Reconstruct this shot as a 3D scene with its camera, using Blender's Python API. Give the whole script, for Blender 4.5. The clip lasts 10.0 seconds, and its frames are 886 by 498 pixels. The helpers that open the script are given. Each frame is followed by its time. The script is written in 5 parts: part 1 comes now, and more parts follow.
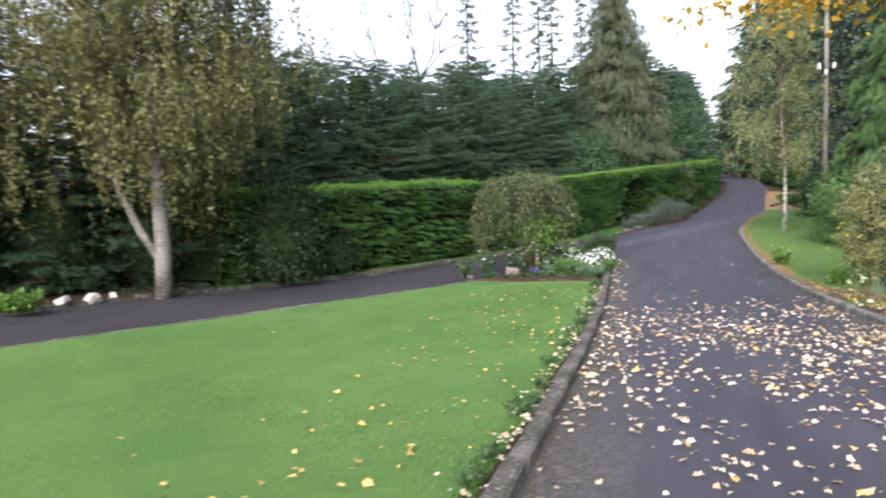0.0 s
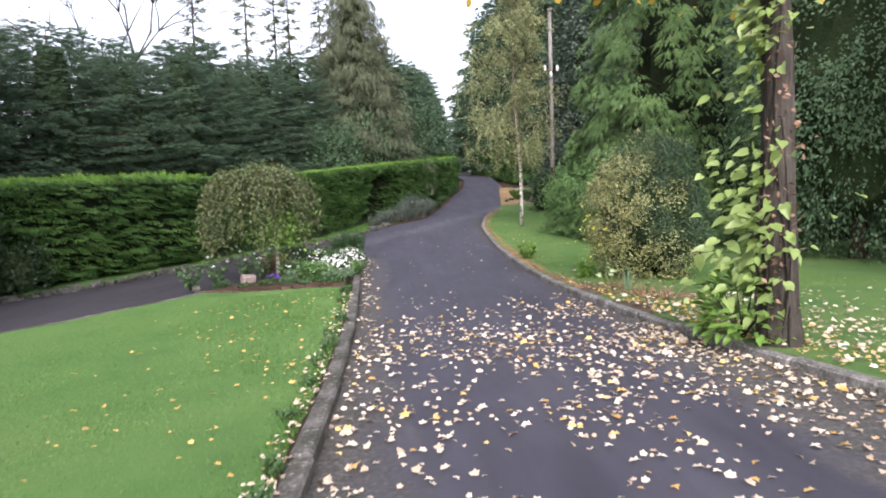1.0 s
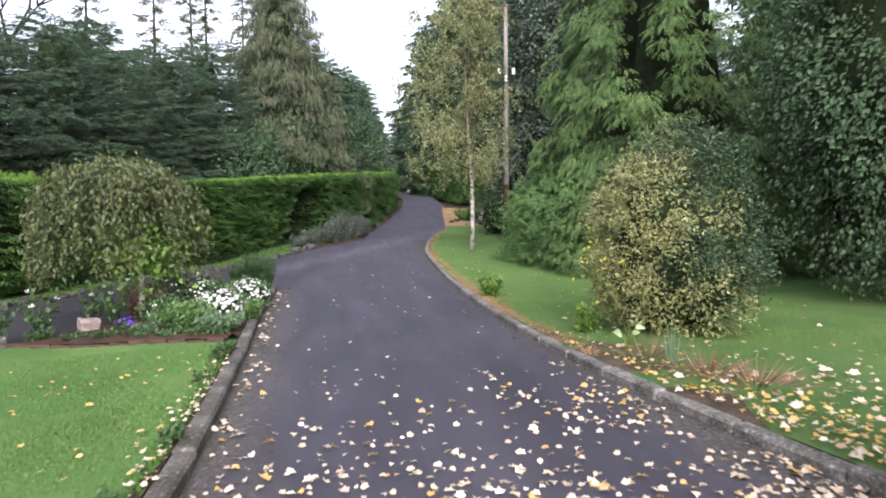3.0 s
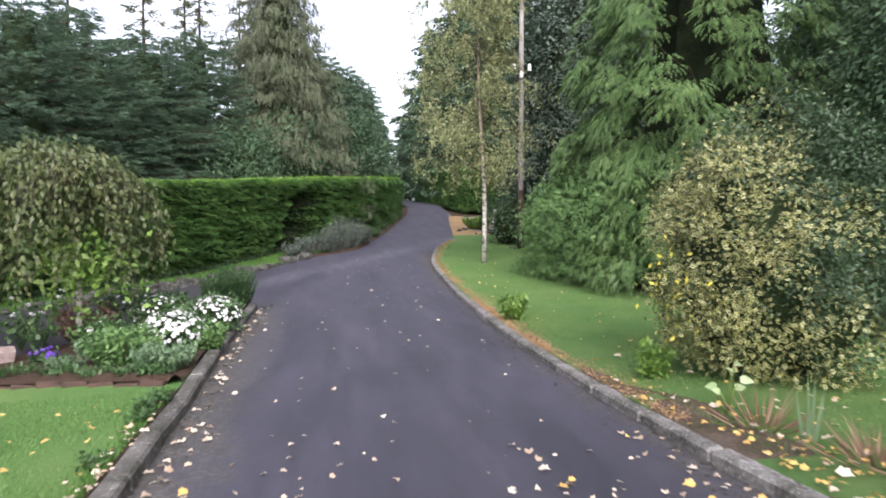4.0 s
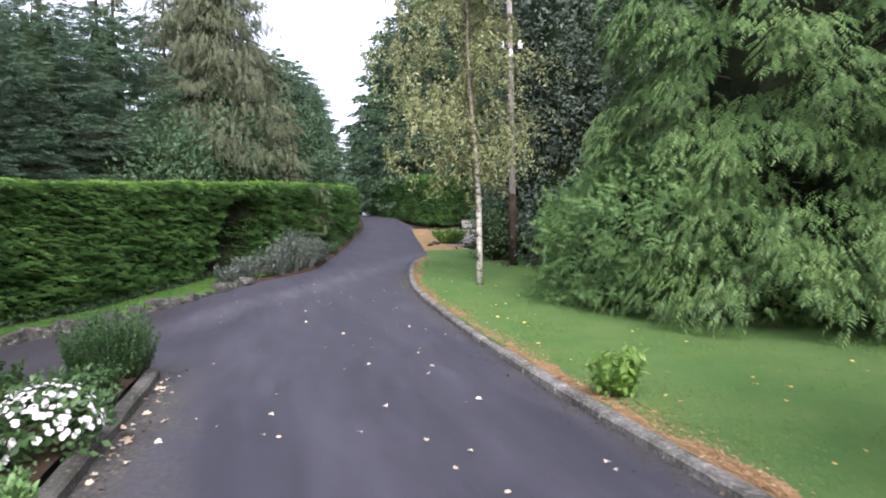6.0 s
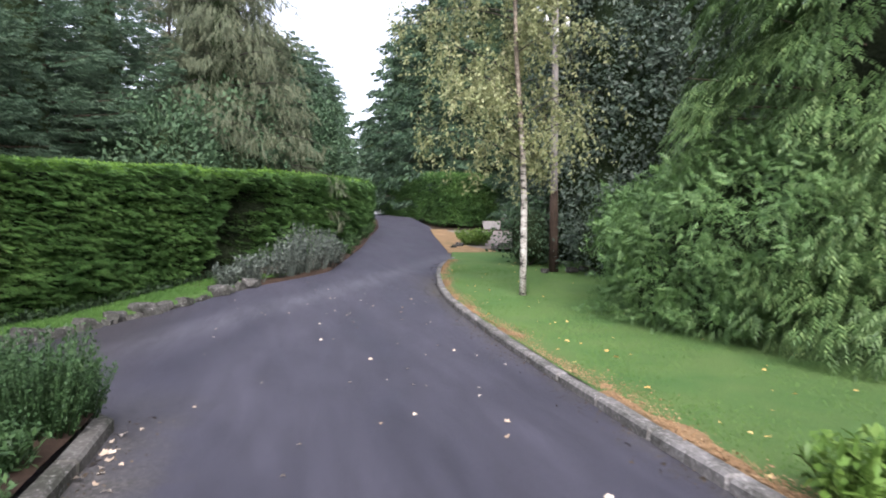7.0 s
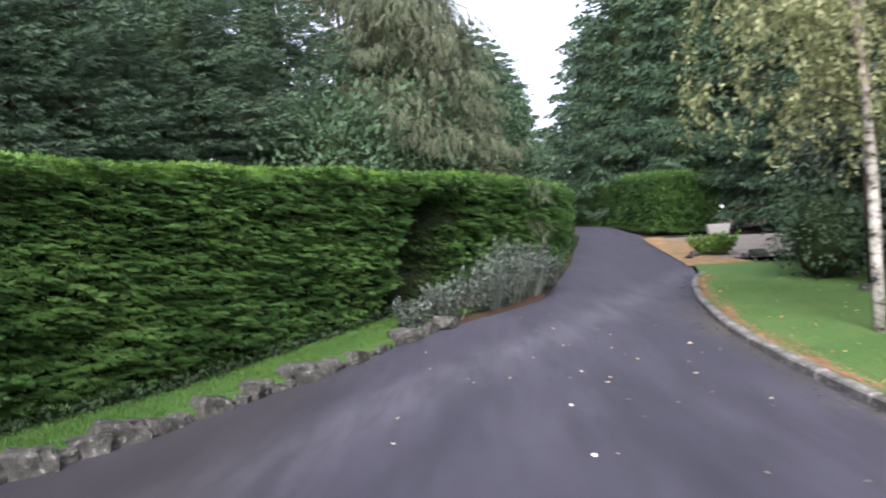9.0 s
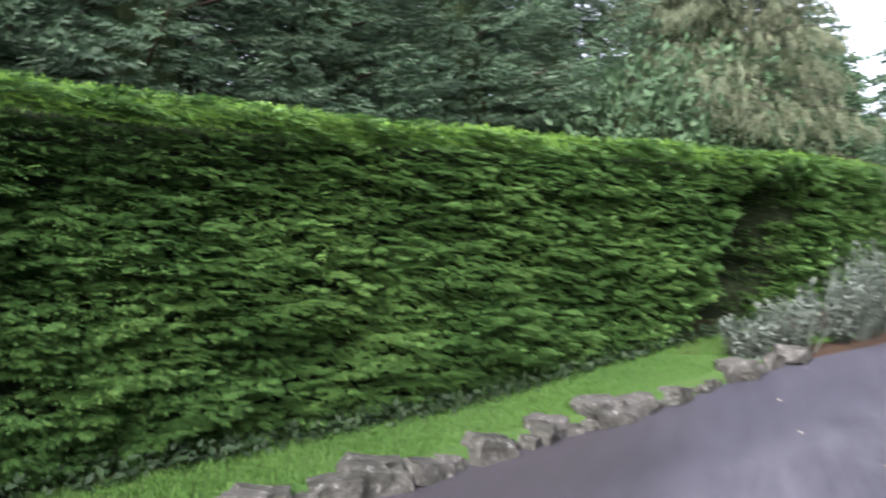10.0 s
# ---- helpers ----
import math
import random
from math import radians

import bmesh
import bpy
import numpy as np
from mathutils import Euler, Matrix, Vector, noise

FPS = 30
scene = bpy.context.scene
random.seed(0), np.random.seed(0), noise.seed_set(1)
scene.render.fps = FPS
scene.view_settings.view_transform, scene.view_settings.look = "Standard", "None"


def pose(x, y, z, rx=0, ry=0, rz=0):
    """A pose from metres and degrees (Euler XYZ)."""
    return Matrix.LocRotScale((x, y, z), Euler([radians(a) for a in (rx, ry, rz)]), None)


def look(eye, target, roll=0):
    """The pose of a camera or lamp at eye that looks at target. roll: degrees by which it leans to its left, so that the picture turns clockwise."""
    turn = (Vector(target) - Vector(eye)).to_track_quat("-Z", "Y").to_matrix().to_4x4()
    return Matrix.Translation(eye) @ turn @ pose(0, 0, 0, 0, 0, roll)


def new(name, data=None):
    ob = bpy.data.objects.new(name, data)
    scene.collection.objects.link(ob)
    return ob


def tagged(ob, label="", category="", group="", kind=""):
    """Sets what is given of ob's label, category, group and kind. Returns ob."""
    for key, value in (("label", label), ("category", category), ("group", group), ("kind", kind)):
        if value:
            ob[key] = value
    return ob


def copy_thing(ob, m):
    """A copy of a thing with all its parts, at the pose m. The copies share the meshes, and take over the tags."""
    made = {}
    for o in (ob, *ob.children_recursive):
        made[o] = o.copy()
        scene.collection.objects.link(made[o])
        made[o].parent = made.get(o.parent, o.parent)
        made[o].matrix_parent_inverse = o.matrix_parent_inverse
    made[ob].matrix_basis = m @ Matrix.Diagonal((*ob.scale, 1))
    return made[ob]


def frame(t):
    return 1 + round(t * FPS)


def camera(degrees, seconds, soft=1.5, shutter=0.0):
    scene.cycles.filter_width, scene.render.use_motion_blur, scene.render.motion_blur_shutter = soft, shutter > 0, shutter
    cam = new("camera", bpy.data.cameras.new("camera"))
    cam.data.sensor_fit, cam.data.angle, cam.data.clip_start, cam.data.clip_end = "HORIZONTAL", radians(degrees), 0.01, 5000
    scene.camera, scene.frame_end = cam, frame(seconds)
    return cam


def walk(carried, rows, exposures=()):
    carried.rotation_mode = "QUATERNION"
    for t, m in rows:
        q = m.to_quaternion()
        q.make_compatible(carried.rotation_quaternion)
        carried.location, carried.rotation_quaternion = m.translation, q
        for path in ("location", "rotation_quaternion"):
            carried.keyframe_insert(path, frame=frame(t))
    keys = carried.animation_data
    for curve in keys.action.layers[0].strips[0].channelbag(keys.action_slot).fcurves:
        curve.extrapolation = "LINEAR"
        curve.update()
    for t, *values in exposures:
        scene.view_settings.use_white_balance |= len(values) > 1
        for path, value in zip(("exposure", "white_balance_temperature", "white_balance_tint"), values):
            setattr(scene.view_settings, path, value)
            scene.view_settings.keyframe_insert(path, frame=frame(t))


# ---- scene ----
cam = camera(65.0, 10.0, soft=1.8, shutter=0.3)
METRES, EYE, TILT, LEAN, TURN = 21.739, 1.5, 0.0, 0.0, 17.1
ROWS = [
    (0.0, 0.0, 0.0, 0.0, -0.07, -3.45, 1.11),
    (0.5, 0.0104, 0.0422, -0.0014, -10.25, -3.54, 0.54),
    (1.0, 0.0172, 0.0844, -0.0023, -20.83, -4.11, 1.79),
    (1.5, 0.0315, 0.1279, -0.0031, -20.96, -4.18, 3.21),
    (2.0, 0.0526, 0.1726, -0.0044, -22.83, -2.85, 1.85),
    (2.5, 0.0681, 0.2184, -0.0054, -25.8, -2.57, 1.04),
    (4.0, 0.1248, 0.357, -0.009, -25.64, -1.62, -0.13),
    (4.5, 0.141, 0.408, -0.0078, -27.25, -1.22, 1.03),
    (5.0, 0.1546, 0.4588, -0.0094, -28.75, -0.97, 1.21),
    (5.5, 0.1677, 0.5094, -0.0107, -29.74, -0.41, 1.41),
    (7.0, 0.2121, 0.6658, -0.0111, -29.33, -0.23, -0.38),
    (7.5, 0.2259, 0.7138, -0.0109, -26.77, 0.24, -0.09),
    (8.0, 0.2368, 0.7622, -0.0106, -23.16, 0.87, 1.72),
    (8.5, 0.2473, 0.8127, -0.0093, -19.95, 1.25, 2.78),
    (9.0, 0.2558, 0.8624, -0.0082, -14.55, 1.36, 2.56),
    (9.5, 0.255, 0.9154, -0.0078, -5.13, 0.45, 1.39),
    (10.0, 0.2422, 0.9571, -0.0057, 6.66, 1.2, -1.19),
]
walk(cam, [(t, pose(0, 0, EYE, TILT, LEAN, TURN) @ pose(METRES * x, METRES * y, METRES * z, 90 + pitch, roll, yaw)) for t, x, y, z, yaw, pitch, roll in ROWS],
     exposures=[(0, 1.62, 6250, 16), (1, 1.60, 6280, 19), (3, 1.64, 6280, 19), (4.5, 1.74, 6180, 19), (8.5, 1.82, 6120, 19), (9.3, 2.0, 6120, 19), (10, 2.42, 6200, 18)])

# ---- world, sun, exposure ----
world = bpy.data.worlds.new("overcast_sky")
scene.world = world
world.use_nodes = True
wn, wl = world.node_tree.nodes, world.node_tree.links
sky = wn.new("ShaderNodeTexSky")
sky.sky_type, sky.sun_disc = "NISHITA", False
sky.sun_elevation, sky.sun_rotation = radians(36), radians(183)
sky.air_density, sky.dust_density, sky.ozone_density = 1.0, 4.0, 1.0
pale = wn.new("ShaderNodeHueSaturation")
pale.inputs["Saturation"].default_value = 0.38
wl.new(sky.outputs[0], pale.inputs["Color"])
wl.new(pale.outputs[0], wn["Background"].inputs["Color"])
wn["Background"].inputs["Strength"].default_value = 0.15
sun = new("sun", bpy.data.lights.new("sun", "SUN"))
sun.data.energy, sun.data.angle, sun.data.color = 1.1, radians(55), (1.0, 0.97, 0.93)
sun.matrix_world = look((-2, -40, 36), (0, 0, 0))

# ---- plan: ground height, kerb and hedge lines (x by y) ----
HEIGHTS = [(-30, .1), (-10, .05), (0, 0), (8, -.1), (14, -.14), (18, -.1), (22, 0), (26, .14), (28, .26),
           (33, .70), (41, 1.4), (48, 2.05), (60, 3.1), (100, 5.5), (160, 6.5)]
_hy, _hz = np.array(HEIGHTS).T


def gz(y, x=0.0):
    """Height of the drive's surface, which falls a little towards the side lane."""
    y = np.asarray(y, float)
    fall = .055 * np.clip(-np.asarray(x, float) - .4, 0, 2.8) * np.clip((33 - y) / 6, 0, 1)
    return sum(np.interp(y + d, _hy, _hz) for d in (-1.2, -.4, .4, 1.2)) / 4 - fall


def line(points):
    """A smoothed function x(y) through plan points."""
    p = np.array(sorted(points, key=lambda q: q[1]), float)
    return lambda y: sum(np.interp(np.asarray(y, float) + d, p[:, 1], p[:, 0]) for d in (-.5, -.17, .17, .5)) / 4


left_kerb = line([(-.74, -14), (-.72, 8), (-.78, 11), (-.92, 14.3), (-1.05, 17.2), (-1.08, 20.4), (-1.2, 24)])
lane_near = line([(-17, -14), (-11, 0), (-7.9, 6.65), (-6.6, 9.5), (-5.7, 11.7), (-4.5, 14.2), (-3.2, 17.3), (-1.5, 21.3), (0, 25)])
rock_line = line([(-25, -14), (-17, 0), (-13.3, 5.9), (-11.35, 9.6), (-9.9, 12.1), (-7.55, 16.0), (-6.75, 17.6), (-5.75, 20.3), (-4.8, 22.0),
                  (-3.85, 23.8), (-3.1, 25.2), (-2.6, 26.2), (-1.45, 28.1), (-.9, 29.3), (1.05, 32.0), (2.45, 38.5), (3.3, 43.5), (4.3, 48.8),
                  (5.3, 58), (5.0, 75), (0, 95)])
hedge_line = line([(-9.3, 13.9), (-6.8, 19.0), (-5.45, 22.2), (-4.6, 24.4), (-3.55, 26.5), (-2.65, 28.3), (-1.8, 30), (-.75, 32), (1.0, 36.5), (2.6, 42.5), (3.8, 48.5)])
right_kerb = line([(4.3, -14), (3.75, 2), (3.3, 6.65), (3.1, 7.8), (2.85, 9.4), (2.6, 11.4), (2.5, 13.5), (2.47, 16), (2.5, 18.5), (2.6, 21.5),
                   (2.72, 24), (2.9, 27.4), (3.05, 28.9), (3.5, 31.5), (4.0, 33.3), (4.5, 34.6), (5.1, 37), (6.2, 45), (7, 50), (7.8, 62), (7.6, 75), (4, 95)])

# ---- materials ----


def material(name, rough=0.8, spec=0.3):
    m = bpy.data.materials.new(name)
    m.use_nodes = True
    b = m.node_tree.nodes["Principled BSDF"]
    b.inputs["Roughness"].default_value = rough
    b.inputs["Specular IOR Level"].default_value = spec
    return m, m.node_tree.nodes, m.node_tree.links, b


def ramp(n, stops):
    r = n.new("ShaderNodeValToRGB")
    while len(r.color_ramp.elements) < len(stops):
        r.color_ramp.elements.new(0.5)
    for e, (p, c) in zip(r.color_ramp.elements, stops):
        e.position, e.color = p, (*c, 1)
    return r


def noise_tex(n, l, scale, detail=4, rough=.6, stretch=None):
    t = n.new("ShaderNodeTexNoise")
    t.inputs["Scale"].default_value, t.inputs["Detail"].default_value, t.inputs["Roughness"].default_value = scale, detail, rough
    g = n.new("ShaderNodeNewGeometry")
    if stretch:
        v = n.new("ShaderNodeVectorMath")
        v.operation = "MULTIPLY"
        v.inputs[1].default_value = stretch
        l.new(g.outputs["Position"], v.inputs[0])
        l.new(v.outputs[0], t.inputs["Vector"])
    else:
        l.new(g.outputs["Position"], t.inputs["Vector"])
    return t


def mixc(n, l, fac, a, b, kind="MIX", amount=None):
    x = n.new("ShaderNodeMix")
    x.data_type, x.blend_type = "RGBA", kind
    if amount is not None:
        x.inputs[0].default_value = amount
    if fac is not None:
        l.new(fac, x.inputs[0])
    for s, v in ((x.inputs[6], a), (x.inputs[7], b)):
        if isinstance(v, tuple):
            s.default_value = (*v, 1)
        else:
            l.new(v, s)
    return x.outputs[2]


def bump(n, l, b, height, strength=.5, dist=.01):
    u = n.new("ShaderNodeBump")
    u.inputs["Strength"].default_value, u.inputs["Distance"].default_value = strength, dist
    l.new(height, u.inputs["Height"])
    l.new(u.outputs[0], b.inputs["Normal"])


def surface(name, fine, coarse, fine_scale=60, coarse_scale=.8, rough=.85, spec=.3, bump_strength=.6, bump_dist=.01, stretch=None, blend=.5):
    """Two-scale mottled surface: fine and coarse are lists of ramp stops."""
    m, n, l, b = material(name, rough, spec)
    f = noise_tex(n, l, fine_scale, 5, .65, stretch)
    c = noise_tex(n, l, coarse_scale, 4, .6)
    rf, rc = ramp(n, fine), ramp(n, coarse)
    l.new(f.outputs[0], rf.inputs[0])
    l.new(c.outputs[0], rc.inputs[0])
    l.new(mixc(n, l, None, rf.outputs[0], rc.outputs[0], "MIX", blend), b.inputs["Base Color"])
    bump(n, l, b, f.outputs[0], bump_strength, bump_dist)
    return m


def leafy(name, dark, mid, light, rough=.5, through_light=.25, spec=.35, patch=1.2, stretch=None):
    """Foliage: each leaf has its own shade, with larger drifts of hue."""
    m, n, l, b = material(name, rough, spec)
    g = n.new("ShaderNodeNewGeometry")
    r = ramp(n, [(0, dark), (.55, mid), (1, light)])
    c = noise_tex(n, l, patch, 3, .6, stretch)
    a = n.new("ShaderNodeMath")
    a.operation = "MULTIPLY_ADD"
    a.inputs[1].default_value, a.inputs[2].default_value = .75, -.12
    l.new(c.outputs[0], a.inputs[0])
    s = n.new("ShaderNodeMath")
    s.operation = "MULTIPLY_ADD"
    s.inputs[1].default_value = .5
    l.new(g.outputs["Random Per Island"], s.inputs[0])
    l.new(a.outputs[0], s.inputs[2])
    l.new(s.outputs[0], r.inputs[0])
    l.new(r.outputs[0], b.inputs["Base Color"])
    t = n.new("ShaderNodeBsdfTranslucent")
    l.new(r.outputs[0], t.inputs["Color"])
    mx = n.new("ShaderNodeMixShader")
    mx.inputs[0].default_value = through_light
    l.new(b.outputs[0], mx.inputs[1])
    l.new(t.outputs[0], mx.inputs[2])
    l.new(mx.outputs[0], n["Material Output"].inputs["Surface"])
    return m


def value(n, l, kind, a, b=None, c=None, clamp=False):
    """One maths node; a, b and c are numbers or sockets."""
    x = n.new("ShaderNodeMath")
    x.operation, x.use_clamp = kind, clamp
    for s, v in zip(x.inputs, (a, b, c)):
        if v is None:
            continue
        if isinstance(v, (int, float)):
            s.default_value = v
        else:
            l.new(v, s)
    return x.outputs[0]


def asphalt_material():
    """Damp asphalt: moss and dirt towards the kerbs, a browner side lane darkened for the birches' shade, paler tracks
    worn by tyres.
    """
    m, n, l, b = material("asphalt", .7, .36)
    grit = noise_tex(n, l, 190, 3, .7)
    lane = noise_tex(n, l, .9, 4, .55, (1.6, .35, 1))
    blot = noise_tex(n, l, 4, 5, .65, (1.5, .22, 1))
    ragged = noise_tex(n, l, 2.6, 5, .65)
    xyz = n.new("ShaderNodeSeparateXYZ")
    g = n.new("ShaderNodeNewGeometry")
    l.new(g.outputs["Position"], xyz.inputs[0])
    px, py = xyz.outputs[0], xyz.outputs[1]
    r1 = ramp(n, [(.3, (.019, .018, .024)), (.52, (.038, .037, .048)), (.75, (.090, .086, .107))])
    r2 = ramp(n, [(.3, (.025, .0245, .038)), (.65, (.054, .0525, .072))])
    l.new(grit.outputs[0], r1.inputs[0])
    l.new(lane.outputs[0], r2.inputs[0])
    col = mixc(n, l, None, r1.outputs[0], r2.outputs[0], "MIX", .55)
    r3 = ramp(n, [(.35, (.82, .82, .81)), (.7, (1.14, 1.14, 1.14))])
    l.new(blot.outputs[0], r3.inputs[0])
    col = mixc(n, l, None, col, r3.outputs[0], "MULTIPLY", 1.0)
    jag = value(n, l, "MULTIPLY_ADD", ragged.outputs[0], 1.1, -.55)
    # tyre tracks that swing out of the side lane
    off_line = value(n, l, "ADD", value(n, l, "MULTIPLY_ADD", px, .86, 13.75), value(n, l, "MULTIPLY", py, -.50))
    band = value(n, l, "POWER", 2.718, value(n, l, "MULTIPLY", value(n, l, "POWER", value(n, l, "ABSOLUTE", value(n, l, "MULTIPLY_ADD", jag, .5, off_line)), 2.0), -5.0))
    band = value(n, l, "MULTIPLY", band, value(n, l, "MULTIPLY_ADD", blot.outputs[0], 2.0, -.5, True), None, True)
    col = mixc(n, l, value(n, l, "MULTIPLY", band, .48), col, (.125, .125, .142))
    # moss and dirt along both kerbs
    left = value(n, l, "MULTIPLY_ADD", value(n, l, "ADD", value(n, l, "MULTIPLY_ADD", py, .030, px), jag), -1.9, .25, True)
    right = value(n, l, "MULTIPLY_ADD", value(n, l, "ADD", value(n, l, "MULTIPLY_ADD", py, -.022, px), jag), 2.2, -4.25, True)
    right = value(n, l, "MULTIPLY", right, value(n, l, "MULTIPLY_ADD", py, -.35, 11.2, True))
    side = value(n, l, "MULTIPLY_ADD", value(n, l, "MULTIPLY_ADD", jag, .6, px), -1.1, -1.35, True)
    left = value(n, l, "MULTIPLY", left, value(n, l, "SUBTRACT", 1.0, side))
    edge = value(n, l, "MAXIMUM", value(n, l, "MULTIPLY", left, value(n, l, "MULTIPLY_ADD", py, -.35, 7.7, True)), right)
    dirt = ramp(n, [(.35, (.026, .027, .018)), (.5, (.058, .054, .043)), (.66, (.15, .14, .125))])
    l.new(noise_tex(n, l, 24, 6, .75).outputs[0], dirt.inputs[0])
    col = mixc(n, l, value(n, l, "MULTIPLY", edge, .72), col, dirt.outputs[0])
    # the side lane, a little browner, with the birches' shade put into its colour
    col = mixc(n, l, value(n, l, "MULTIPLY", side, .7), col, (.026, .023, .024))
    l.new(col, b.inputs["Base Color"])
    rr = n.new("ShaderNodeMapRange")
    rr.inputs[1].default_value, rr.inputs[2].default_value, rr.inputs[3].default_value, rr.inputs[4].default_value = .3, .7, .56, .76
    l.new(lane.outputs[0], rr.inputs[0])
    l.new(value(n, l, "MULTIPLY_ADD", edge, .2, rr.outputs[0]), b.inputs["Roughness"])
    bump(n, l, b, grit.outputs[0], .7, .006)
    return m


ASPHALT = asphalt_material()
LAWN = surface("lawn_turf", [(.3, (.045, .098, .025)), (.6, (.084, .175, .044)), (.8, (.125, .228, .062))],
               [(.36, (.05, .115, .026)), (.5, (.085, .165, .042)), (.66, (.128, .20, .058))], 90, .55, .8, .2, .9, .02)
VERGE = surface("verge_turf", [(.3, (.042, .095, .026)), (.6, (.08, .165, .046)), (.8, (.115, .21, .064))],
                [(.35, (.055, .12, .030)), (.65, (.122, .17, .052))], 90, .8, .85, .2, .9, .02)
# Darker copy of the verge turf, with the hedge's shade put into the colour.
HEDGE_SHADE_TURF = surface("turf_with_hedge_shade", [(.3, (.026, .064, .014)), (.6, (.052, .112, .024)), (.8, (.082, .15, .036))],
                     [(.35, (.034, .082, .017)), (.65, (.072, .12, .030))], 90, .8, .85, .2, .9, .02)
LITTER = surface("pine_litter", [(.3, (.10, .065, .034)), (.55, (.25, .165, .09)), (.8, (.44, .33, .20))],
                 [(.3, (.09, .10, .035)), (.48, (.23, .15, .075)), (.65, (.36, .245, .13))], 70, 2.5, .9, .15, .9, .02)
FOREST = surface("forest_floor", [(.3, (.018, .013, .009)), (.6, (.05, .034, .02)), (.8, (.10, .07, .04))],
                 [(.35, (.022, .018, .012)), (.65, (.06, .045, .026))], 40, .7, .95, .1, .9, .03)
SOIL = surface("bed_soil", [(.3, (.02, .013, .009)), (.6, (.055, .036, .024)), (.8, (.12, .08, .055))],
               [(.35, (.03, .02, .014)), (.65, (.07, .045, .03))], 55, 2, .95, .15, 1.0, .03)
MULCH = surface("leafy_mulch", [(.3, (.03, .02, .014)), (.5, (.075, .056, .042)), (.65, (.16, .125, .095)), (.78, (.34, .25, .16))],
                [(.36, (.045, .06, .022)), (.5, (.085, .065, .048)), (.65, (.14, .11, .085))], 45, 3.5, .95, .15, 1.0, .03)
GRAVEL = surface("gravel", [(.3, (.10, .09, .08)), (.55, (.22, .20, .18)), (.8, (.38, .35, .32))],
                 [(.35, (.16, .13, .11)), (.65, (.26, .23, .20))], 120, .9, .9, .2, .9, .02)
KERB = surface("kerb_concrete", [(.3, (.026, .025, .022)), (.50, (.12, .115, .108)), (.60, (.23, .22, .21)), (.70, (.58, .57, .54))],
               [(.38, (.03, .034, .022)), (.52, (.13, .125, .112)), (.64, (.26, .25, .235))], 35, 3.0, .9, .2, .7, .008)
OLD_KERB = surface("mossy_kerb_concrete", [(.3, (.022, .021, .018)), (.52, (.065, .061, .055)), (.60, (.12, .115, .105)), (.70, (.48, .47, .44))],
                   [(.38, (.024, .030, .016)), (.52, (.075, .072, .062)), (.64, (.15, .143, .13))], 30, 2.4, .9, .2, .7, .008)
ROCK = surface("lichened_rock", [(.36, (.018, .018, .015)), (.50, (.045, .044, .039)), (.60, (.10, .097, .09)), (.70, (.40, .39, .365))],
               [(.35, (.016, .020, .012)), (.65, (.095, .093, .085))], 16, 3.2, .9, .2, .9, .03)
BRICK = surface("red_brick", [(.3, (.024, .016, .013)), (.6, (.06, .036, .028)), (.8, (.12, .085, .07))],
                [(.35, (.035, .026, .02)), (.65, (.085, .052, .04))], 60, 5, .9, .2, .7, .006)
BARK = surface("grey_brown_bark", [(.36, (.010, .008, .007)), (.55, (.045, .038, .033)), (.75, (.12, .108, .098))],
               [(.35, (.025, .021, .017)), (.65, (.085, .074, .063))], 22, 2.5, .95, .15, 1.0, .03, (1, 1, .22))
DARKBARK = surface("dark_bark", [(.3, (.012, .009, .007)), (.6, (.05, .036, .026)), (.8, (.10, .075, .055))],
                   [(.35, (.02, .015, .012)), (.65, (.07, .05, .036))], 20, 2, .95, .1, 1.0, .03, (1, 1, .22))


def birch_bark():
    """White low down with dark lenticels, tan and smoother higher up."""
    m, n, l, b = material("white_birch_bark", .7, .3)
    f = noise_tex(n, l, 5, 6, .7, (1.3, 1.3, 2.4))
    white = ramp(n, [(.40, (.022, .020, .017)), (.49, (.30, .285, .25)), (.75, (.58, .56, .51))])
    tan = ramp(n, [(.38, (.035, .028, .02)), (.52, (.13, .108, .078)), (.75, (.26, .23, .18))])
    l.new(f.outputs[0], white.inputs[0])
    l.new(f.outputs[0], tan.inputs[0])
    g = n.new("ShaderNodeNewGeometry")
    xyz = n.new("ShaderNodeSeparateXYZ")
    l.new(g.outputs["Position"], xyz.inputs[0])
    k = value(n, l, "MULTIPLY_ADD", value(n, l, "MULTIPLY_ADD", noise_tex(n, l, 3, 3).outputs[0], 1.6, xyz.outputs[2]), .5, -1.3, True)
    l.new(mixc(n, l, k, white.outputs[0], tan.outputs[0]), b.inputs["Base Color"])
    bump(n, l, b, f.outputs[0], .5, .01)
    return m


BIRCHBARK = birch_bark()
# Greyer birch bark, darkened further for the shade of its own crown.
GREYBIRCH = surface("shaded_grey_birch_bark", [(.38, (.02, .018, .015)), (.47, (.15, .14, .125)), (.8, (.34, .325, .29))],
                    [(.36, (.05, .045, .038)), (.55, (.25, .24, .21))], 6, 1.6, .8, .2, .6, .02, (1.2, 1.2, 3.5))
POLEWOOD = surface("weathered_pole_wood", [(.3, (.09, .08, .072)), (.6, (.19, .175, .16)), (.8, (.30, .28, .26))],
                   [(.35, (.11, .095, .085)), (.65, (.25, .235, .215))], 20, 1.2, .85, .2, .8, .01, (2, 2, .12))
